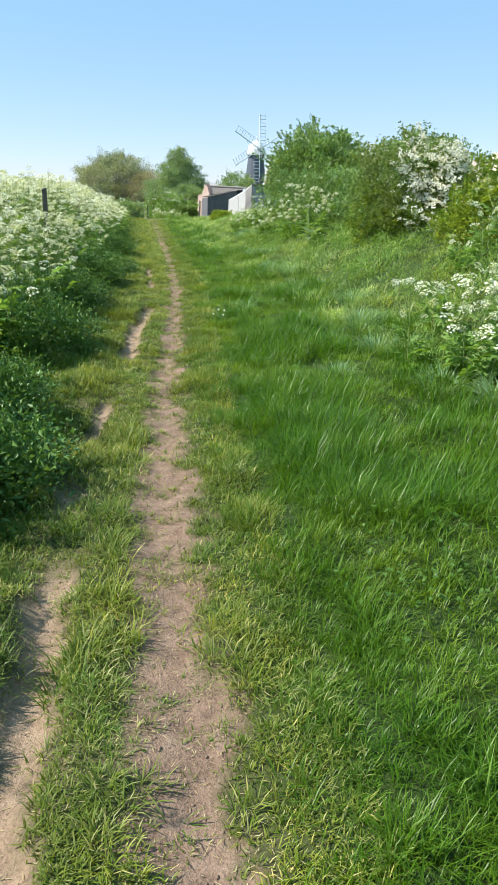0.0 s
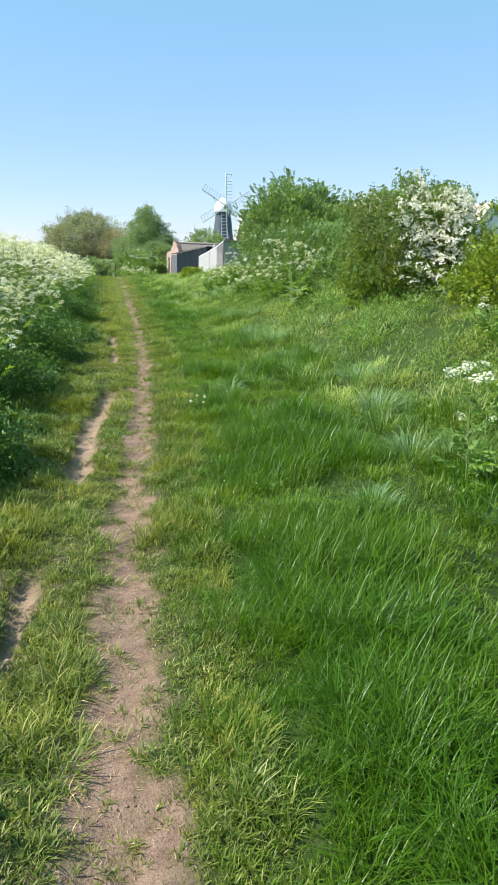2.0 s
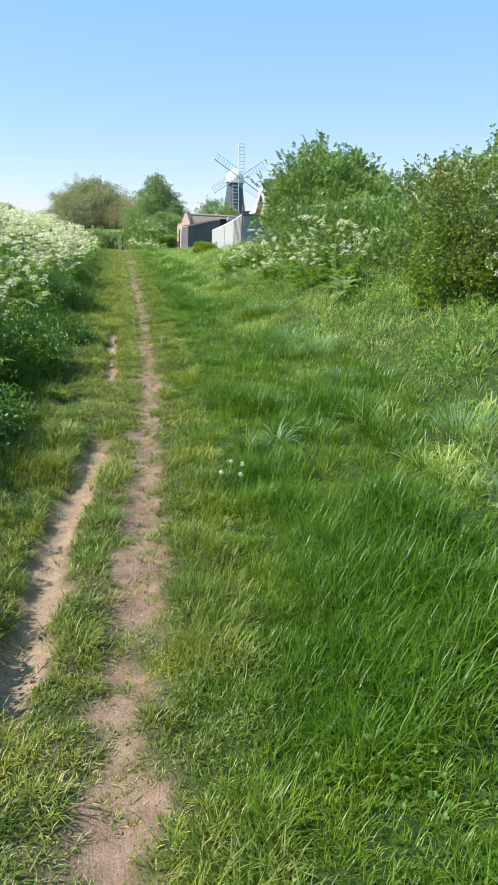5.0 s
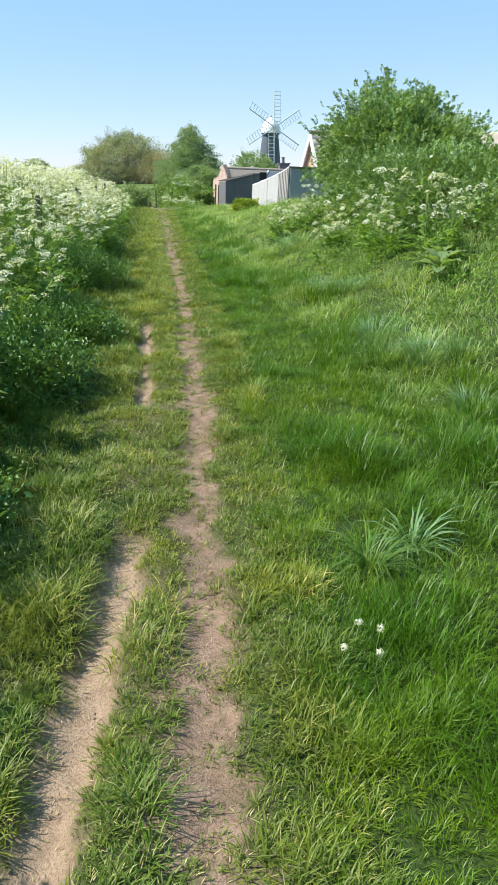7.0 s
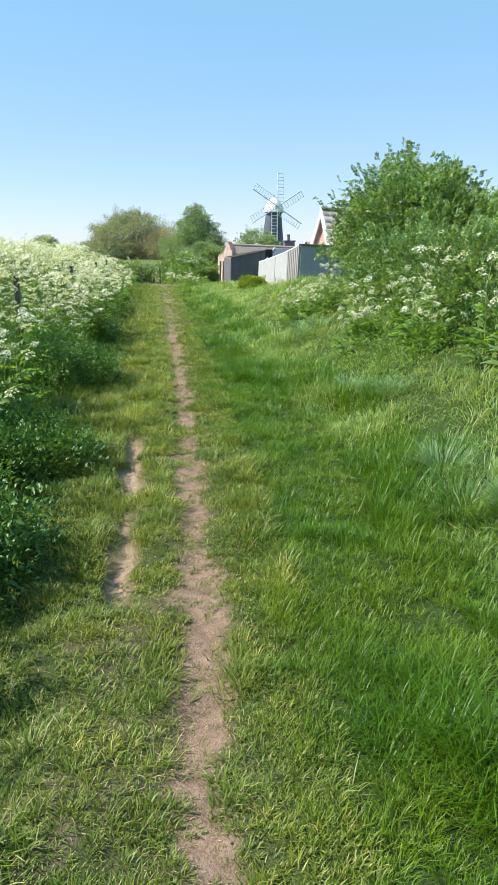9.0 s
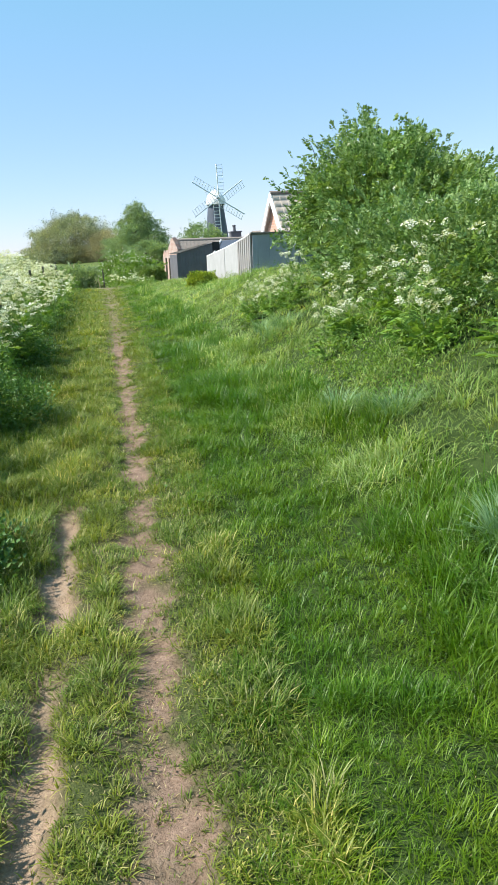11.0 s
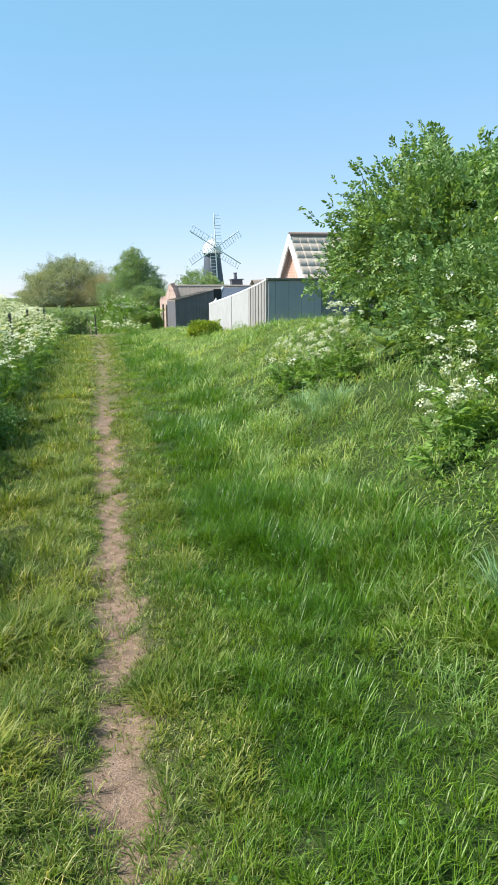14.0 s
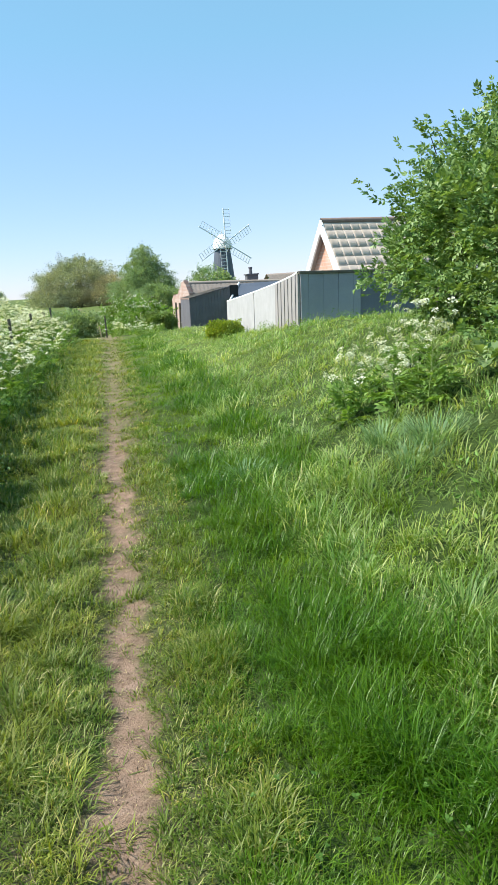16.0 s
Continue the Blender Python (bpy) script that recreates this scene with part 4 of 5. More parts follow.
parsley_mass("cow_parsley_bank", 1150, .5, 48, lambda y: lx(y) - 3.6 - .05 * y, lambda y: lx(y) - .35, 61, "frothy white mass of cow parsley along the field side", 1.08, 1.62, 12, 1.0)
parsley_mass("cow_parsley_verge", 130, 44, 58, lambda y: px(y) + .2, lambda y: px(y) + 2.2, 62, "white cow parsley at the far end of the track", .5, .85, 4)


# ---- herbs, nettles, clover, tufts ----
def herb_field(name, mat, leaf, n, y0, y1, xf, seed, label, zmax, lscale, keep=.45):
    r = np.random.default_rng(seed)
    y = y0 + (y1 - y0) * r.random(n)
    x = xf(y, r.random(n))
    k = fbm(x, y, .8, seed) > keep
    x, y = x[k], y[k]
    z = height(x, y) + zmax * r.random(len(x)) * (.5 + .5 * fbm(x, y, .6, seed + 5))
    m = len(x)
    V = scatter(leaf, np.stack([x, y, z], -1), rotmats(r.random(m) * 6.28, r.normal(.5, .4, m), r.normal(0, .4, m)), lscale * (.7 + .6 * r.random(m)))
    tagged(new(name, np_mesh(name, *V, [mat])), label, "", "", "stuff")


herb_field("nettle_patch", M_HERB, HERB_LEAF, 7500, 4, 20, lambda y, u: px(y) + ew(y) + .6 + 4.5 * u, 71, "leafy green nettles and cleavers on the bank", .36, .8, .5)
herb_field("verge_herbs", M_HERB, HERB_LEAF, 4200, 1, 34, lambda y, u: lx(y) - .35 - 1.3 * u, 72, "dark green leafy herbs under the cow parsley", .40, .75, .45)
herb_field("bank_top_herbs", M_HERB, HERB_LEAF, 900, 18, 40, lambda y, u: px(y) + ew(y) + .5 + 4 * u, 73, "mixed green herbs on the bank", .22, .9)
r = np.random.default_rng(74)
a = np.linspace(0, 2 * np.pi, 6, endpoint=False)
lf = [(np.stack([np.cos(a) * .5, np.sin(a) * .5 + .5, .1 * np.cos(a)], -1), [np.array([(0, 1, 2), (0, 2, 3), (0, 3, 4), (0, 4, 5)])])]
clover = merge([scatter(lf[0], np.zeros((1, 3)), rotmats(np.array([q]), np.array([.15]), np.array([0.0])), [.016]) for q in (0, 2.09, 4.19)])
P = []
for cx, cy, s, n in [(.50, 3.05, .17, 90), (.75, 3.6, .2, 50), (.85, 6.9, .25, 120), (1.7, 18.3, .3, 80), (1.25, 15.9, .25, 60), (1.6, 14.4, .3, 60)]:
    q = r.normal(0, s, (n, 2)) + (cx, cy)
    P.append(np.column_stack([q, height(q[:, 0], q[:, 1]) + .05 + .10 * r.random(n)]))
P = np.concatenate(P)
M_CLOVER = leaf_mat("clover_leaves", [(.045, .10, .015), (.06, .13, .02), (.08, .155, .03)], None, trans=.25)
tagged(new("clover_patch", np_mesh("clover_patch", *scatter(clover, P, rotmats(r.random(len(P)) * 6.28, r.normal(0, .35, len(P)), r.normal(0, .35, len(P))), .5 + .4 * r.random(len(P))), [M_CLOVER])), "patches of three-lobed green clover in the grass", "", "", "stuff")


def tuft(x, y, n, length, label, seed, mat, spread=.05):
    n = n * 2
    r = np.random.default_rng(seed)
    a = r.random(n) * 6.283
    rad = spread * np.sqrt(r.random(n))
    P = np.stack([np.cos(a) * rad, np.sin(a) * rad, np.full(n, -.01)], -1)
    yaw = np.arctan2(np.sin(a) - .15, np.cos(a) + .5)
    V = blades(P, 4, length * (.6 + .5 * r.random(n)), (.0028 + .0025 * r.random(n)) * (2.0 if n < 80 else 1.25), yaw, np.abs(r.normal(.25, .22, n)), (1.6 if n < 100 else .9) + .9 * r.random(n))
    root = thing("grass_tuft", (x, y, ground_z(x, y)), label, "grass")
    tagged(part("blade", V, mat, root), kind="stuff")


for k, (x, y, n, l, sp) in enumerate([(1.02, 10.42, 46, .50, .05), (1.30, 10.60, 30, .40, .06), (1.35, 6.7, 50, .24, .12), (2.38, 13.8, 190, .46, .2), (2.7, 13.6, 160, .44, .2), (2.5, 14.4, 130, .40, .18), (2.9, 16.8, 150, .42, .2), (3.6, 21.7, 130, .42, .2), (3.4, 22.2, 120, .38, .2), (2.9, 13.3, 100, .40, .17),
                                      (2.75, 17.4, 100, .36, .16), (3.0, 16.7, 100, .38, .17), (2.1, 11.6, 80, .32, .18), (2.1, 7.6, 80, .34, .18), (2.3, 22.6, 90, .32, .16), (1.85, 23.5, 70, .32, .14), (2.5, 12.3, 90, .36, .16), (3.3, 21.5, 90, .36, .16), (2.6, 19.6, 80, .34, .14),
                                      (2.35, 5.6, 150, .40, .22), (2.1, 6.1, 130, .38, .2), (2.4, 7.5, 150, .42, .22), (2.4, 9.0, 110, .38, .2), (2.7, 10.2, 110, .40, .2), (2.2, 8.4, 90, .34, .18),
                                      (-1.35, 3.9, 70, .26, .17), (-.95, 10.1, 60, .24, .16), (-.3, 17.0, 60, .24, .13)]):
    tuft(x, y, n, l * .85, "arching blue-green grass tuft standing above the turf" if x > px(y) else "dark green lush tussock at the foot of the cow parsley", 200 + k, (M_BLUE if k % 3 else M_BANK) if x > px(y) else M_VERGE, sp)

M_NETTLE = leaf_mat("nettle_leaves", [(0.053, 0.120, 0.033), (0.075, 0.165, 0.045), (0.120, 0.225, 0.068)], (0.105, 0.180, 0.038), 1.0, trans=.22, rough=.42)
NETTLE_LEAF = leaf_bunch(6, .052, .028, .05, 18)
for k, (ex, y, w, hz) in enumerate([(-1.0, 4.55, .38, .36), (-1.15, 5.7, .34, .34), (-.84, 8.0, .40, .38), (-.66, 10.9, .42, .38), (-.35, 13.4, .42, .40), (-.08, 15.4, .34, .32), (.12, 19.0, .42, .38), (.1, 23.0, .42, .38)]):
    cx, gz = ex - w, ground_z(ex - w, y)
    shrub("nettle_clump", (cx, y, gz - .03), [(cx, y, gz + hz * .4, w, w * 1.15, hz * .6), (cx - .3, y + .3, gz + hz * .7, w * .9, w, hz * .7), (cx - .35, y - .35, gz + hz * .6, w * .85, w * .8, hz * .65)], NETTLE_LEAF, 1500, M_NETTLE,
          "low rounded clump of dark green nettles below the cow parsley", "plant", 500 + k, lscale=.85, r0=.008, group="nettle clumps along the track")


def dock(x, y, seed, s=1.0):
    r = np.random.default_rng(seed)
    root = thing("dock_plant", (x, y, ground_z(x, y)), "broad-leaved dock plant with large pale green leaves", "plant")
    for i in range(9):
        a = i * 2.4 + .3 * r.random()
        L, W = s * (.32 + .14 * r.random()), s * (.10 + .04 * r.random())
        tilt = .45 + .95 * (i / 9)
        V, F = [], []
        for j in range(8):
            t = j / 7
            w = W * math.sin(math.pi * min(1, .06 + t ** .8 * .94)) ** .7
            out, up = L * t * math.cos(tilt - t * .9) + .02, L * t * math.sin(tilt - t * .55) + s * .12 * (i / 9) + .14
            for q, lift in ((-1, .22), (-.5, .06), (0, 0), (.5, .06), (1, .22)):
                V.append((q * w, out, up + lift * w + .008 * math.sin(9 * t + q * 3)))
        for j in range(7):
            for c in range(4):
                k = j * 5 + c
                F.append((k, k + 1, k + 6, k + 5))
        p = part("leaf", (np.array(V), [np.array(F)]), M_DOCK, root, "", pose(0, 0, 0, 0, 0, math.degrees(a)))
        for pl in p.data.polygons:
            pl.use_smooth = True
    part("stalk", tube([(0, 0, 0), (.01, 0, .2 * s), (.02, .01, .42 * s)], [.008, .006, .003], 5), M_STALK, root, "thin upright green stalk")


dock(3.6, 15.5, 301, .70)
dock(3.8, 15.9, 302, .5)
dock(4.4, 22.3, 303, .75)


def dandelion(x, y, h, seed):
    r = np.random.default_rng(seed)
    root = thing("dandelion_clock", (x, y, ground_z(x, y)), "pale fluffy dandelion seed head on a thin stem", "wildflower", "dandelion clocks in the grass")
    part("stem", tube([(0, 0, 0), (.005, 0, h * .5), (.012, 0, h)], [.002, .0018, .0015], 4), M_STALK, root, "thin pale stem")
    n = 80
    d = r.normal(0, 1, (n, 3))
    d /= np.linalg.norm(d, axis=1)[:, None]
    quad = (np.array([(-.5, 0, -.5), (.5, 0, -.5), (.5, 0, .5), (-.5, 0, .5)]) * .005, [np.array([(0, 1, 2, 3)])])
    yaw, pitch = np.arctan2(-d[:, 0], d[:, 1]), np.arctan2(d[:, 2], np.hypot(d[:, 0], d[:, 1]))
    V = scatter(quad, d * .018 * (.5 + .5 * r.random((n, 1))) + np.array([.012, 0, h + .012]), rotmats(yaw, pitch, r.random(n) * 3), 1.0)
    part("seed_head", V, M_UMBEL, root, "fluffy white seed globe")


for k, (x, y, h) in enumerate([(.68, 9.80, .07), (.76, 9.88, .10), (.80, 9.76, .07), (.83, 9.84, .09)]):
    dandelion(x, y, h, 310 + k)


# loose clods, pebbles and dead grass on the bare track
r = np.random.default_rng(81)
ic = bmesh.new()
bmesh.ops.create_icosphere(ic, subdivisions=1, radius=1)
iv = np.array([v.co[:] for v in ic.verts]) * np.array([1, .8, .5])
ifc = np.array([[v.index for v in f.verts] for f in ic.faces])
ic.free()
n = 11000
y = 1.5 + 24 * r.random(n) ** 1.2
side = r.random(n) < .7
x = np.where(side, px(y) + r.normal(0, .13, n), rx_(y) + r.normal(0, .06, n))
k = bare(x, y) > .4
x, y = x[k], y[k]
n = len(x)
V = scatter((iv, [ifc]), np.stack([x, y, height(x, y)], -1), rotmats(r.random(n) * 6.28, r.normal(0, .3, n), r.normal(0, .3, n)), .002 + .0065 * r.random(n) ** 4)
M_CLOD = plain_mat("dry_earth_clod", (.24, .16, .11), (.17, .11, .08), 30, .95, 0, .3)
tagged(new("track_clods", np_mesh("track_clods", *V, [M_CLOD])), "dry crumbs of earth and pebbles on the track", "", "", "stuff")
n = 14000
y = 1.5 + 24 * r.random(n) ** 1.2
x = px(y) - .2 + r.normal(0, .4, n)
M_STRAW = leaf_mat("dead_grass", [(.30, .24, .12), (.40, .33, .19), (.24, .20, .10)], None, trans=.2, rough=.6)
V, F = blades(np.stack([x, y, height(x, y) + .004], -1), 2, .010 + .022 * r.random(n) ** 2, np.full(n, .0022), r.random(n) * 6.28, 1.2 + .4 * r.random(n), r.normal(0, .3, n))
tagged(new("dead_grass", np_mesh("dead_grass", V, F, [M_STRAW])), "scraps of dry straw-coloured grass on the track", "", "", "stuff")
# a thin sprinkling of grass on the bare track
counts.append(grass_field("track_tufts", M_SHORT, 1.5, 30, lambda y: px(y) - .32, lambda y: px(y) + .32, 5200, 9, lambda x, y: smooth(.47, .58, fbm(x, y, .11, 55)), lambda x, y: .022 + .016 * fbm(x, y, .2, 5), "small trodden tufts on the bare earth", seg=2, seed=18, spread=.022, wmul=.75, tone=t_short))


# ---- fence posts on the field side ----
def fence_post(x, y, top, lean, label="weathered grey-brown wooden fence post in the cow parsley"):
    gz = ground_z(x, y) - .3
    root = thing("fence_post", (x, y, gz), label, "fence", "posts of the field fence")
    bm = boxes((-.038, .038, -.045, .045, 0, top - gz), bevel=.008)
    for v in bm.verts:
        v.co.x += lean * v.co.z + .004 * math.sin(v.co.z * 9)
        if v.co.z > top - gz - .02:
            v.co.z += .02 * (v.co.x > 0)
    part("post", bm, M_POST, root)
    return root


posts = [(-2.9, 7.0, 1.38), (-1.55, 13.5, 1.56), (-1.15, 20.0, 1.32), (-.9, 27.5, 1.3), (-.55, 36.2, 1.2), (-.23, 41.2, 1.2), (.0, 45.8, 1.22), (.19, 50.0, 1.22), (2.7, 53.5, .6)]
for k, (x, y, t) in enumerate(posts):
    fence_post(x, y, t, .015 * math.sin(k * 2.3))
for off in (.12, .42):
    P = [(x, y, t - off) for x, y, t in posts[:-1]]
    tagged(new("fence_wire", np_mesh("fence_wire", *tube(P, [.003] * len(P), 4), [M_WIRE])), "thin rusty wire strung between fence posts", "fence", "wires of the field fence")
root = thing("marker_stake", (2.3, 50.0, ground_z(2.3, 50.0)), "pale leaning wooden stake at the end of the track", "post")
part("stake", tube([(0, 0, -.2), (-.03, 0, .3), (-.07, 0, .6)], [.035, .03, .02], 7), plain_mat("bare_pale_wood", (.5, .40, .22), (.4, .32, .18), 10, .8), root)


# ---- windmill ----
def lathe(profile, sides, cx=0.0, cy=0.0):
    """A body of revolution from (radius, z) pairs, closed at both ends."""
    bm = bmesh.new()
    rings = []
    for rad, z in profile:
        rings.append([bm.verts.new((cx + rad * math.cos(2 * math.pi * i / sides), cy + rad * math.sin(2 * math.pi * i / sides), z)) for i in range(sides)])
    for a, b in zip(rings, rings[1:]):
        for i in range(sides):
            bm.faces.new((a[i], a[(i + 1) % sides], b[(i + 1) % sides], b[i]))
    bm.faces.new(rings[0][::-1])
    bm.faces.new(rings[-1])
    return bm


M_SAIL = plain_mat("white_sail_frame", (.74, .75, .76), (.66, .67, .69), 2, .6, 0, 0)
mill = thing("windmill", (47.3, 230, -1.2), "dark tarred tower windmill with white cap and six sails", "windmill", ry=1.2)
part("tower", lathe([(3.85, 0), (3.5, 3.2), (3.0, 7.5), (2.55, 11.6), (2.35, 13.2), (2.55, 13.3), (2.6, 13.7), (2.3, 13.75)], 24), M_BLACKTOWER, mill, "dark tapering tarred tower")
part("cap", lathe([(2.75, 13.75), (2.85, 14.1), (2.75, 15.0), (2.3, 16.1), (1.5, 17.0), (.6, 17.6), (.14, 17.9), (.22, 18.15), (.14, 18.4), (.06, 18.9), (.02, 19.0)], 20), M_WHITE, mill, "white ogee cap")
part("gallery", lathe([(3.2, 13.55), (3.2, 13.68), (2.5, 13.7), (2.5, 13.55)], 24), M_SAIL, mill, "thin pale gallery rim")
hub = (.1, -3.8, 15.0)
part("windshaft", tube([(0, 0, 15.1), (.1, -3.8, 15.0), (.11, -4.2, 15.0)], [.35, .35, .45], 10), M_BLACKTOWER, mill, "dark iron windshaft")


def sail_parts(parent):
    """One sail pointing up +z from the hub, in its own frame."""
    s = part("sail", boxes((-.10, .10, -.10, .10, 0, 9.6)), M_SAIL, parent, "white wooden sail with shutter bars", )
    fr = boxes((1.90, 1.98, -.03, .03, 1.4, 9.5), (.12, .18, -.03, .03, 1.4, 9.5))
    part("frame", fr, M_SAIL, s)
    for i in range(9):
        part("shutter_bar", SH, None, s, "", Matrix.Translation((1.1, 0, 1.45 + i * .96)))
    return s


SH = bpy.data.meshes.new("shutter_bar")
bm = boxes((-.85, .85, -.02, .02, 0, .15))
bm.to_mesh(SH)
bm.free()
SH.materials.append(M_SAIL)
first_sail = sail_parts(mill)
face = pose(*hub, 0, 0, 16)
for i in range(6):
    s = first_sail if i == 0 else copy_thing(first_sail, Matrix())
    s.matrix_basis = face @ pose(0, -.35, 0, 0, 60 * i - 2, 0)
fan = part("fantail", boxes((-.06, .06, -.06, .06, 0, 3.2)), M_SAIL, mill, "small white fantail frame", pose(-1.3, 2.6, 14.6, -20, -15, 0))
for i in range(6):
    part("blade", boxes((-.22, .22, -.02, .02, .15, 1.3)), M_SAIL, fan, "", pose(0, 0, 3.0, 0, 60 * i, 70))


# ---- brick outhouse with pantile roof ----
out = thing("brick_outhouse", (7.3, 56, -1.42), "low old red-brick outhouse with mossy pantile roof", "building", ry=1.8)
bm = boxes((-.12, .12, -1.3, 5.2, 0, 2.55), (.12, 8.0, -1.25, -1.02, 0, 2.35), (.12, 8.0, 4.95, 5.2, 0, 2.4), (7.9, 8.12, -1.25, 5.2, 0, 2.5))
part("wall", bm, M_BRICK, out, "crumbling red-brick wall")
r = np.random.default_rng(402)
bm = bmesh.new()
for i in range(26):
    y = -1.25 + i * .235
    hgt = .10 + .75 * math.exp(-((y - .6) / 1.5) ** 2) + .14 * r.random()
    box(bm, -.12, .12, y, y + .23, 2.55, 2.55 + round(hgt / .075) * .075)
part("gable", bm, M_BRICK, out, "stepped broken brick gable")
for yy in (-.9, .5, 1.9, 3.4):
    part("timber_post", boxes((-.22, -.13, yy, yy + .14, 0, 2.3), bevel=.01), M_WHITE if yy < 1 else M_POST, out, "pale upright timber against brick")
part("door", boxes((-.17, -.125, .8, 1.7, 0, 1.95), bevel=.006), M_DARKWOOD, out, "dark boarded door")
part("ridge", tube([(.05, 0, 3.34), (8.1, 0, 3.30)], [.11, .11], 10), M_PANTILE, out, "weathered ridge tiles")


def pantile_slope(x0, x1, y_ridge, z_ridge, y_eave, z_eave, pitch_w, courses):
    """Wavy overlapping courses from ridge to eave, as solid sheets."""
    nx = int((x1 - x0) / pitch_w * 6)
    xs = np.linspace(x0, x1, nx + 1)
    wave = .012 * np.sin(np.arange(nx + 1) / 6 * 2 * np.pi)
    rows = []
    for c in range(courses):
        for t, lift in ((c / courses, 0), ((c + 1) / courses, .06)):
            rows.append(np.stack([xs, np.full(nx + 1, y_ridge + (y_eave - y_ridge) * t), z_ridge + (z_eave - z_ridge) * t + wave + lift], -1))
    i, j = np.meshgrid(np.arange(nx), np.arange(len(rows) - 1))
    k = (j * (nx + 1) + i).ravel()
    return np.concatenate(rows), [np.stack([k, k + 1, k + nx + 2, k + nx + 1], -1)]


part("roof", pantile_slope(.02, 8.1, 0, 3.32, -1.45, 2.3, .24, 7), M_PANTILE, out, "mossy pinkish pantile roof slope")
part("roof", pantile_slope(.02, 8.1, 0, 3.32, 5.3, 2.3, .24, 10), M_PANTILE, out, "mossy pinkish pantile roof slope")
chim = thing("chimney_stack", (12.6, 62.0, -1.5), "squat dark brick chimney stack with tall pot", "chimney")
part("stack", boxes((-.36, .36, -.3, .3, 0, 3.72), (-.42, .42, -.36, .36, 3.72, 3.8)), M_DARKWOOD, chim)
part("pot", lathe([(.12, 3.8), (.10, 4.1), (.13, 4.15), (.13, 4.22)], 12), M_DARKWOOD, chim, "tall dark chimney pot", Matrix.Translation((-.05, 0, 0)))

# ---- dark lean-to in front of it ----
shed = thing("dark_shed", (6.4, 50, -.9), "dark weatherboarded lean-to shed with sloping top", "shed", ry=1.2)


def slope_wall(x0, x1, y0, y1, z0, zl, zr, boards, gap=.006):
    """Upright boards whose tops rise from zl to zr."""
    bm = bmesh.new()
    w = (x1 - x0) / boards
    for i in range(boards):
        a, b = x0 + i * w + gap, x0 + (i + 1) * w - gap
        vs = box(bm, a, b, y0, y1, z0, 1.0)
        for v in vs:
            if v.co.z > z0 + 1e-6:
                v.co.z = zl + (zr - zl) * (v.co.x - x0) / (x1 - x0)
    return bm


for i in range(13):
    part("board", slope_wall(i * .15, i * .15 + .15, -.03, .03, 0, 2.12 + i * .0354, 2.12 + (i + 1) * .0354, 1, .003), M_DARKWOOD, shed)
part("side_wall", boxes((0, .06, .03, 2.6, 0, 2.05)), M_DARKWOOD, shed, "dark boarded side")
bm = boxes((1.95, 2.35, -.05, .03, 0, 2.62), bevel=.01)
part("corner_panel", bm, M_DARK, shed, "black doorway edge")
bm = slope_wall(-.06, 2.02, -.09, 2.7, 2.10, 2.16, 2.62, 1, 0)
for v in bm.verts:
    if v.co.z < 2.11:
        v.co.z = 2.12 + .46 * (v.co.x + .06) / 2.08 - .02
part("roof", bm, M_POST, shed, "thin weathered felt roof")
low = thing("low_roofed_store", (9.3, 49.5, -.9), "dark low store roof with white edge board", "shed")
bm = boxes((0, 2.6, 0, 2.0, 0, 1.9))
part("wall", bm, M_DARKWOOD, low)
bm = bmesh.new()
vs = [bm.verts.new(c) for c in [(-1.0, -.1, 1.85), (2.7, -.1, 1.85), (2.7, 2.1, 2.62), (0.0, 2.1, 2.62), (-1.0, -.1, 1.80), (2.7, -.1, 1.80), (2.7, 2.1, 2.57), (0.0, 2.1, 2.57)]]
for f in ((0, 1, 2, 3), (7, 6, 5, 4), (0, 4, 5, 1), (1, 5, 6, 2), (2, 6, 7, 3), (3, 7, 4, 0)):
    bm.faces.new([vs[i] for i in f])
part("roof", bm, M_BLACKTOWER, low, "dark sloping roof")
part("bargeboard", tube([(-1.05, -.12, 1.9), (-.05, 2.1, 2.66)], [.06, .06], 4), M_WHITE, low, "white sloping edge board")

# ---- white-sided metal shed with flat top ----
ms = thing("metal_shed", (5.44, 30.7, 0), "grey sheet-metal shed with whitened ribbed side wall", "shed", ry=2.0)
SX, SY = 6.51 - 5.44, 42.2 - 30.7
SL = math.hypot(SX, SY)
SANG = math.degrees(math.atan2(SY, SX))


def side_strip(a, b, name, mat, boards, gap, label, thick=.04):
    """Panels of the side wall between two shares of its length; its top falls towards the far end."""
    w = (b - a) * SL / boards
    for i in range(boards):
        bm = bmesh.new()
        x0, x1 = a * SL + i * w + gap, a * SL + (i + 1) * w - gap
        y1 = thick + (.014 if i % 2 else 0)
        vs = box(bm, x0, x1, 0, y1, -.8, 1)
        for v in vs:
            if v.co.z > 0:
                s = v.co.x / SL
                v.co.z = 1.82 - .68 * s ** .8
        part(name, bm, mat, ms, label, pose(0, 0, 0, 0, 0, SANG))


M_OLDSHEET = plain_mat("weathered_brown_grey_sheet", (.33, .30, .285), (.25, .235, .225), 2.5, .75, 0, .3)
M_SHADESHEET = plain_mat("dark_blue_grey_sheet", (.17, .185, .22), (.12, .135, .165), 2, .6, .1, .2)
side_strip(0, .21, "ribbed_panel", M_OLDSHEET, 13, .006, "ribbed weathered grey sheet")
side_strip(.21, 1, "white_panel", M_GREYWALL, 3, .002, "whitened flat wall panel")
P = [(s * SL, .02, 1.835 - .68 * s ** .8) for s in (0, .05, .12, .2, .3, .45, .6, .8, 1)]
part("coping", tube(P, [.03] * len(P), 6), M_WHITE, ms, "pale edge trim along the wall top", pose(0, 0, 0, 0, 0, SANG))
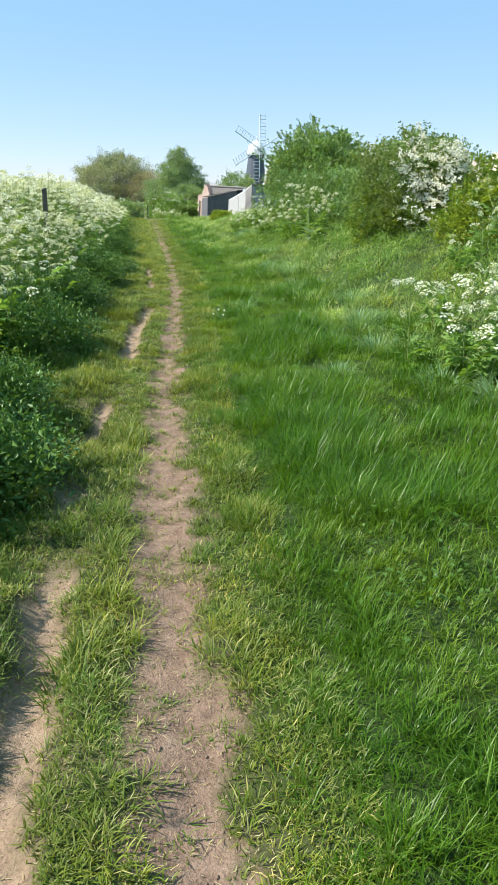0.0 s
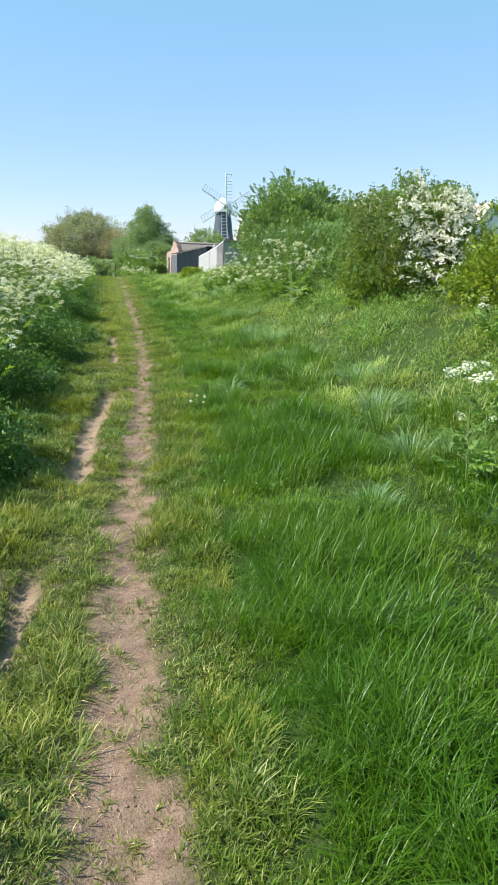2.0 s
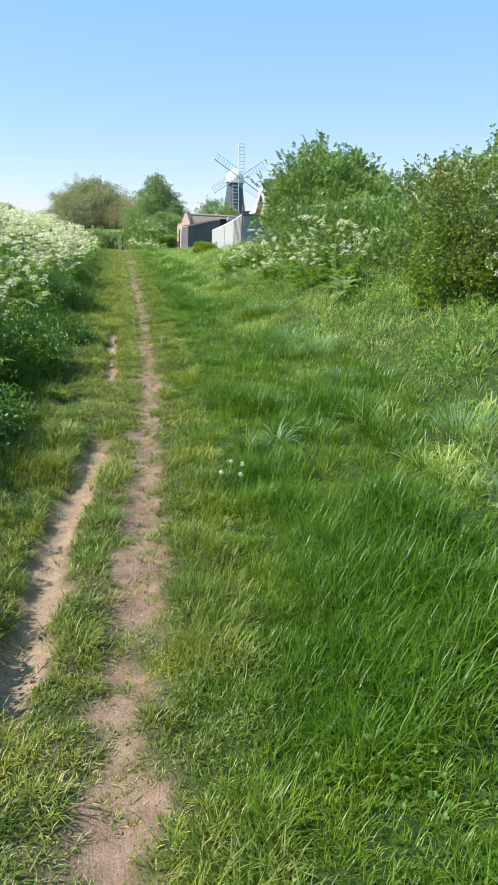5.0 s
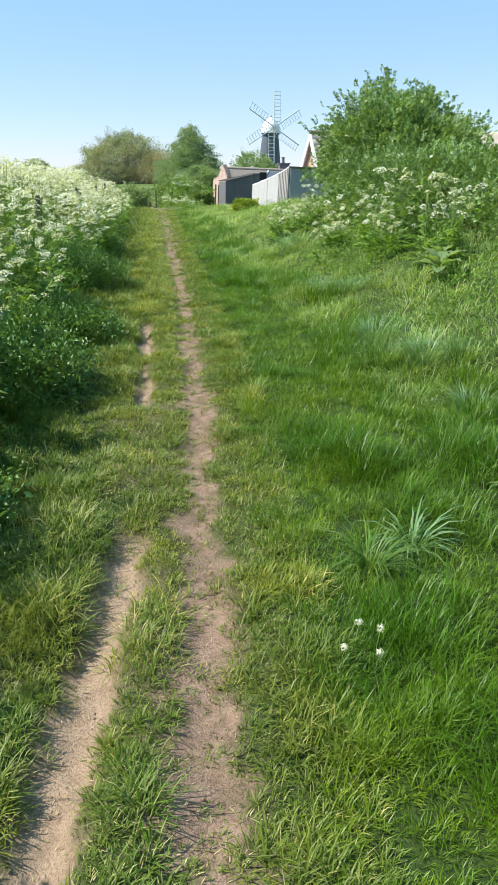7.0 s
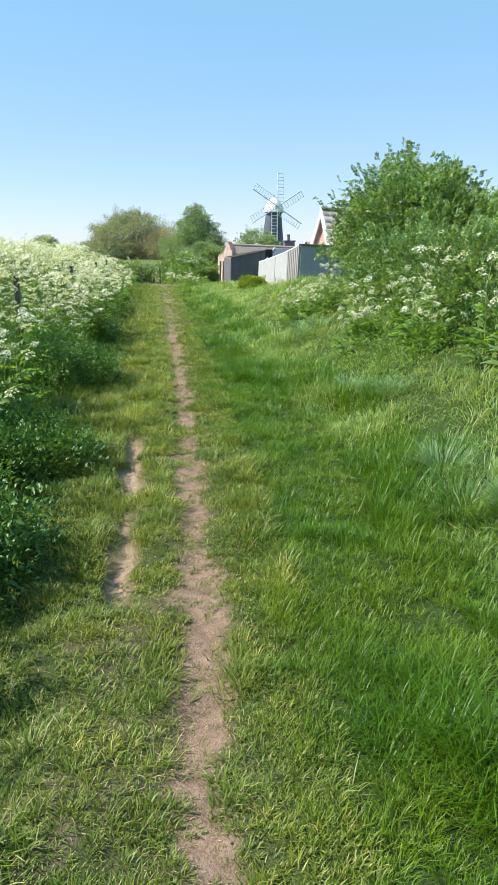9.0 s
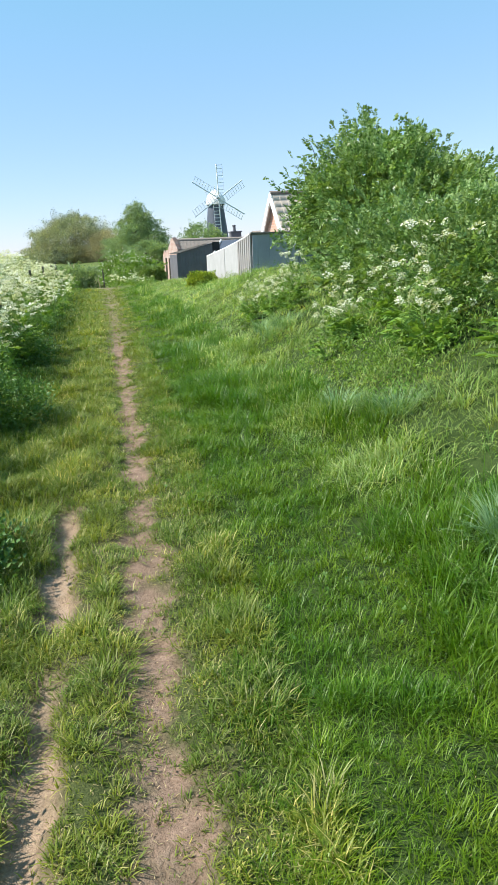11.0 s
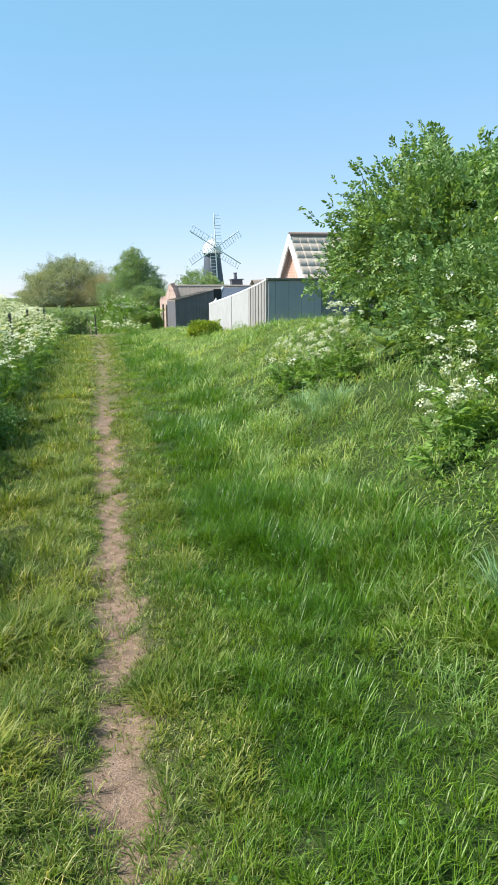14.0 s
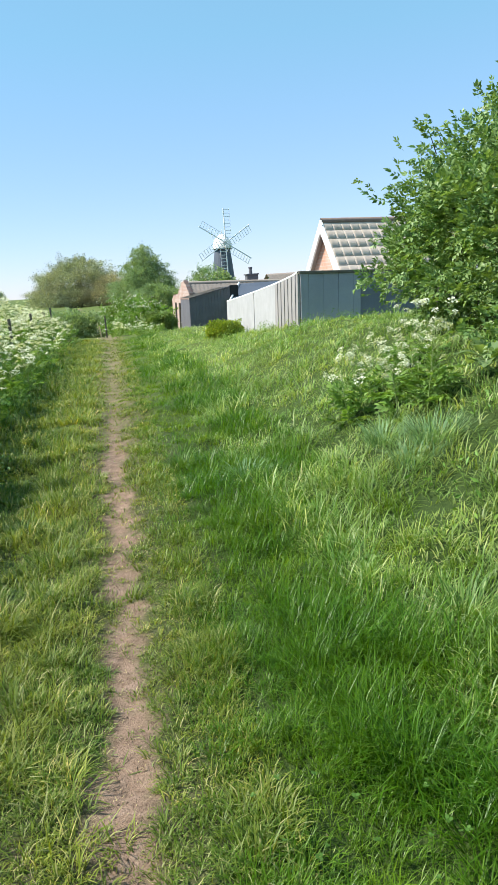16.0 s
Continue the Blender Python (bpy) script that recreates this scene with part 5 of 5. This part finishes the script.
for i in range(8):
    part("front_panel", boxes((.02 + i * .16, .02 + i * .16 + .158, -.03 - .008 * (i % 2), .02, -.8, 1.80)), M_GALV, ms, "blue-grey metal sheet")
part("dark_panel", boxes((1.31, 2.6, -.02, .03, -.8, 1.78), bevel=.006), M_SHADESHEET, ms, "darker blue-grey sheet")
part("roof_edge", boxes((-.03, 2.65, -.07, .05, 1.80, 1.86), bevel=.008), M_POST, ms, "thin grey roof edge")
bm = bmesh.new()
vs = [bm.verts.new(c) for c in [(0, .05, 1.78), (2.6, .05, 1.78), (4.6, 11.2, 1.1), (1.22, 11.4, 1.1), (0, .05, 1.73), (2.6, .05, 1.73), (4.6, 11.2, 1.05), (1.22, 11.4, 1.05)]]
for f in ((0, 1, 2, 3), (7, 6, 5, 4), (0, 4, 5, 1), (1, 5, 6, 2), (2, 6, 7, 3), (3, 7, 4, 0)):
    bm.faces.new([vs[i] for i in f])
part("roof", bm, M_GALV, ms, "flat grey sheet roof")

# ---- distant bungalow roof behind the sheds ----
bung = thing("bungalow", (18.1, 74, -1.95), "distant bungalow with grey tiled roof", "building")
part("wall", boxes((0, 4.0, 0, 6, 0, 2.6)), M_BRICK2, bung)
part("roof", pantile_slope(-.3, 4.2, 3, 4.35, -.4, 2.6, .3, 8), M_PANTILE, bung, "greyish tiled roof slope")
part("roof", pantile_slope(-.3, 4.2, 3, 4.35, 6.4, 2.6, .3, 8), M_PANTILE, bung, "greyish tiled roof slope")
bm = bmesh.new()
vs = [bm.verts.new(c) for c in [(0, 0, 2.6), (0, 6, 2.6), (0, 3, 4.25), (.15, 0, 2.6), (.15, 6, 2.6), (.15, 3, 4.25)]]
for f in ((0, 2, 1), (3, 4, 5), (0, 3, 5, 2), (2, 5, 4, 1), (1, 4, 3, 0)):
    bm.faces.new([vs[i] for i in f])
part("gable", bm, M_WHITE, bung, "white painted gable end")

# ---- garage with gable end and tiled roof ----
GX, GYN, GYF, GYR = 6.53, 30.98, 32.98, 31.96
GZE, GZR = 1.80, 2.88
gar = thing("garage", (GX, GYN, 0), "brick garage with white bargeboards and pale tiled roof", "building", ry=1.4)
D, R_ = GYF - GYN, GYR - GYN
bm = bmesh.new()
prof = [(0.06, -.8), (D - .06, -.8), (D - .06, GZE - .02), (R_, GZR - .1), (.06, GZE - .02)]
fa, fb = [bm.verts.new((0, y, z)) for y, z in prof], [bm.verts.new((.2, y, z)) for y, z in prof]
bm.faces.new(fa[::-1])
bm.faces.new(fb)
for i in range(5):
    bm.faces.new((fa[i], fa[(i + 1) % 5], fb[(i + 1) % 5], fb[i]))
part("gable", bm, M_BRICK2, gar, "orange-brown brick gable end")
part("wall", boxes((.2, 5.4, .06, .26, -.8, GZE - .1), (.2, 5.4, D - .26, D - .06, -.8, GZE - .1), (5.2, 5.4, .26, D - .26, -.8, GZE)), M_BRICK2, gar, "brick side walls")


def bargeboard(y0, z0, y1, z1, dx=0.0):
    ex = .05 / abs(y1 - y0)
    y1, z1 = y1 + (y1 - y0) * ex, z1
    bm = bmesh.new()
    n = Vector((0, -(z1 - z0), y1 - y0)).normalized()
    if n.z < 0:
        n = -n
    c = []
    for x in (-.16 - dx, -.12 - dx):
        for p, k in (((y0, z0), .06), ((y1, z1), .06), ((y1, z1), -.12), ((y0, z0), -.12)):
            c.append(bm.verts.new((x, p[0] + n.y * k, p[1] + n.z * k)))
    for f in ((0, 1, 2, 3), (7, 6, 5, 4), (0, 4, 5, 1), (1, 5, 6, 2), (2, 6, 7, 3), (3, 7, 4, 0)):
        bm.faces.new([c[i] for i in f])
    bmesh.ops.recalc_face_normals(bm, faces=bm.faces)
    return bm


part("bargeboard", bargeboard(-.06, GZE - .06, R_, GZR), M_WHITE, gar, "white painted bargeboard")
part("bargeboard", bargeboard(D + .06, GZE - .06, R_, GZR, .004), M_WHITE, gar, "white painted bargeboard")
part("soffit", boxes((-.12, 0.0, -.02, D + .02, GZE - .14, GZE - .10)), M_WHITE, gar, "white box end")
part("fascia", boxes((-.1, 5.5, -.10, -.07, GZE - .2, GZE - .02)), M_WHITE, gar, "white fascia board")
part("gutter", tube([(-.1, -.15, GZE - .05), (5.5, -.15, GZE - .05)], [.045, .045], 8), M_GALV, gar, "pale grey gutter")
back = bmesh.new()
vs = [back.verts.new(c) for c in [(-.12, R_, GZR - .02), (5.5, R_, GZR - .02), (5.5, D + .1, GZE - .06), (-.12, D + .1, GZE - .06), (-.12, R_, GZR - .06), (5.5, R_, GZR - .06), (5.5, D + .1, GZE - .1), (-.12, D + .1, GZE - .1)]]
for f in ((0, 1, 2, 3), (7, 6, 5, 4), (0, 4, 5, 1), (1, 5, 6, 2), (2, 6, 7, 3), (3, 7, 4, 0)):
    back.faces.new([vs[i] for i in f])
part("roof_back", back, M_PANTILE, gar, "far roof slope")
front = bmesh.new()
vs = [front.verts.new(c) for c in [(-.12, R_, GZR - .08), (5.5, R_, GZR - .08), (5.5, -.12, GZE - .12), (-.12, -.12, GZE - .12), (-.12, R_, GZR - .11), (5.5, R_, GZR - .11), (5.5, -.12, GZE - .15), (-.12, -.12, GZE - .15)]]
for f in ((0, 3, 2, 1), (7, 4, 5, 6), (0, 1, 5, 4), (1, 2, 6, 5), (2, 3, 7, 6), (3, 0, 4, 7)):
    front.faces.new([vs[i] for i in f])
part("roof_deck", front, M_PANTILE, gar, "dark roofing felt under the tiles")
part("ridge", tube([(-.14, R_, GZR + .02), (5.5, R_, GZR + .02)], [.06, .06], 8), M_PANTILE, gar, "row of half-round ridge tiles")
# single roof tiles, each with its wave and thick lower edge
TW, COURSES = .205, 6
run, rise = R_ + .14, GZR - GZE + .06
slope = math.degrees(math.atan2(rise, run))
TL = math.hypot(run, rise) / COURSES
us = np.linspace(0, TW - .0005, 6)
wv = .002 * np.sin(us / TW * 2 * np.pi)
tv = np.concatenate([np.stack([us, np.full(6, -.0), wv + .020], -1), np.stack([us, np.full(6, TL + .02), wv + .006], -1), np.stack([us, np.full(6, -.0), wv + .006], -1)])
i = np.arange(5)[:, None]
tile_me = np_mesh("tile", tv, [np.concatenate([i + np.array([[0, 1, 7, 6]]), i + np.array([[12, 13, 1, 0]])]), np.array([(12, 0, 6), (17, 11, 5)])], [M_TILE])
r = np.random.default_rng(431)
for c in range(COURSES):
    for k in range(27):
        m = pose(0, -.14, GZE - .07, slope, 0, 0) @ pose(-.12 + k * TW, c * TL, .004 * r.random(), r.normal(0, .15), 0, 0)
        part("tile", tile_me, None, gar, "", m)

# ---- house behind the hawthorn ----
hs = thing("house", (15.6, 40, -.8), "brick house with beige tiled roof and white gable behind the hedge", "building")
part("wall", boxes((0, 9.5, 0, 5.5, 0, 3.0)), M_BRICK2, hs, "brick wall")
part("roof", pantile_slope(-.3, 9.8, 2.75, 4.35, -.4, 2.9, .3, 9), M_TILE, hs, "beige tiled roof slope")
part("roof", pantile_slope(-.3, 9.8, 2.75, 4.35, 5.9, 2.9, .3, 9), M_TILE, hs, "beige tiled roof slope")
bm = bmesh.new()
vs = [bm.verts.new(c) for c in [(5.9, -.5, 2.8), (7.9, -.5, 2.8), (7.9, -.5, 3.4), (6.9, -.5, 4.6), (5.9, -.5, 3.4), (5.9, 2.4, 2.8), (7.9, 2.4, 2.8), (7.9, 2.4, 3.4), (6.9, 2.4, 4.6), (5.9, 2.4, 3.4)]]
bm.faces.new(vs[:5])
bm.faces.new(vs[:4:-1])
for i in range(5):
    bm.faces.new((vs[i], vs[i + 5], vs[(i + 1) % 5 + 5], vs[(i + 1) % 5]))
bmesh.ops.recalc_face_normals(bm, faces=bm.faces)
part("gable", bm, M_WHITE, hs, "white boarded cross gable")
for sg in (-1, 1):
    v = [(6.9, -.62, 4.75), (6.9, 2.4, 4.75), (6.9 + sg * 1.2, 2.4, 3.31), (6.9 + sg * 1.2, -.62, 3.31)]
    bm = bmesh.new()
    up = [bm.verts.new(c) for c in v]
    dn = [bm.verts.new((c[0], c[1], c[2] - .07)) for c in v]
    bm.faces.new(up)
    bm.faces.new(dn[::-1])
    for i in range(4):
        bm.faces.new((up[i], dn[i], dn[(i + 1) % 4], up[(i + 1) % 4]))
    bmesh.ops.recalc_face_normals(bm, faces=bm.faces)
    part("gable_roof", bm, M_TILE, hs, "tiled gable roof slope")
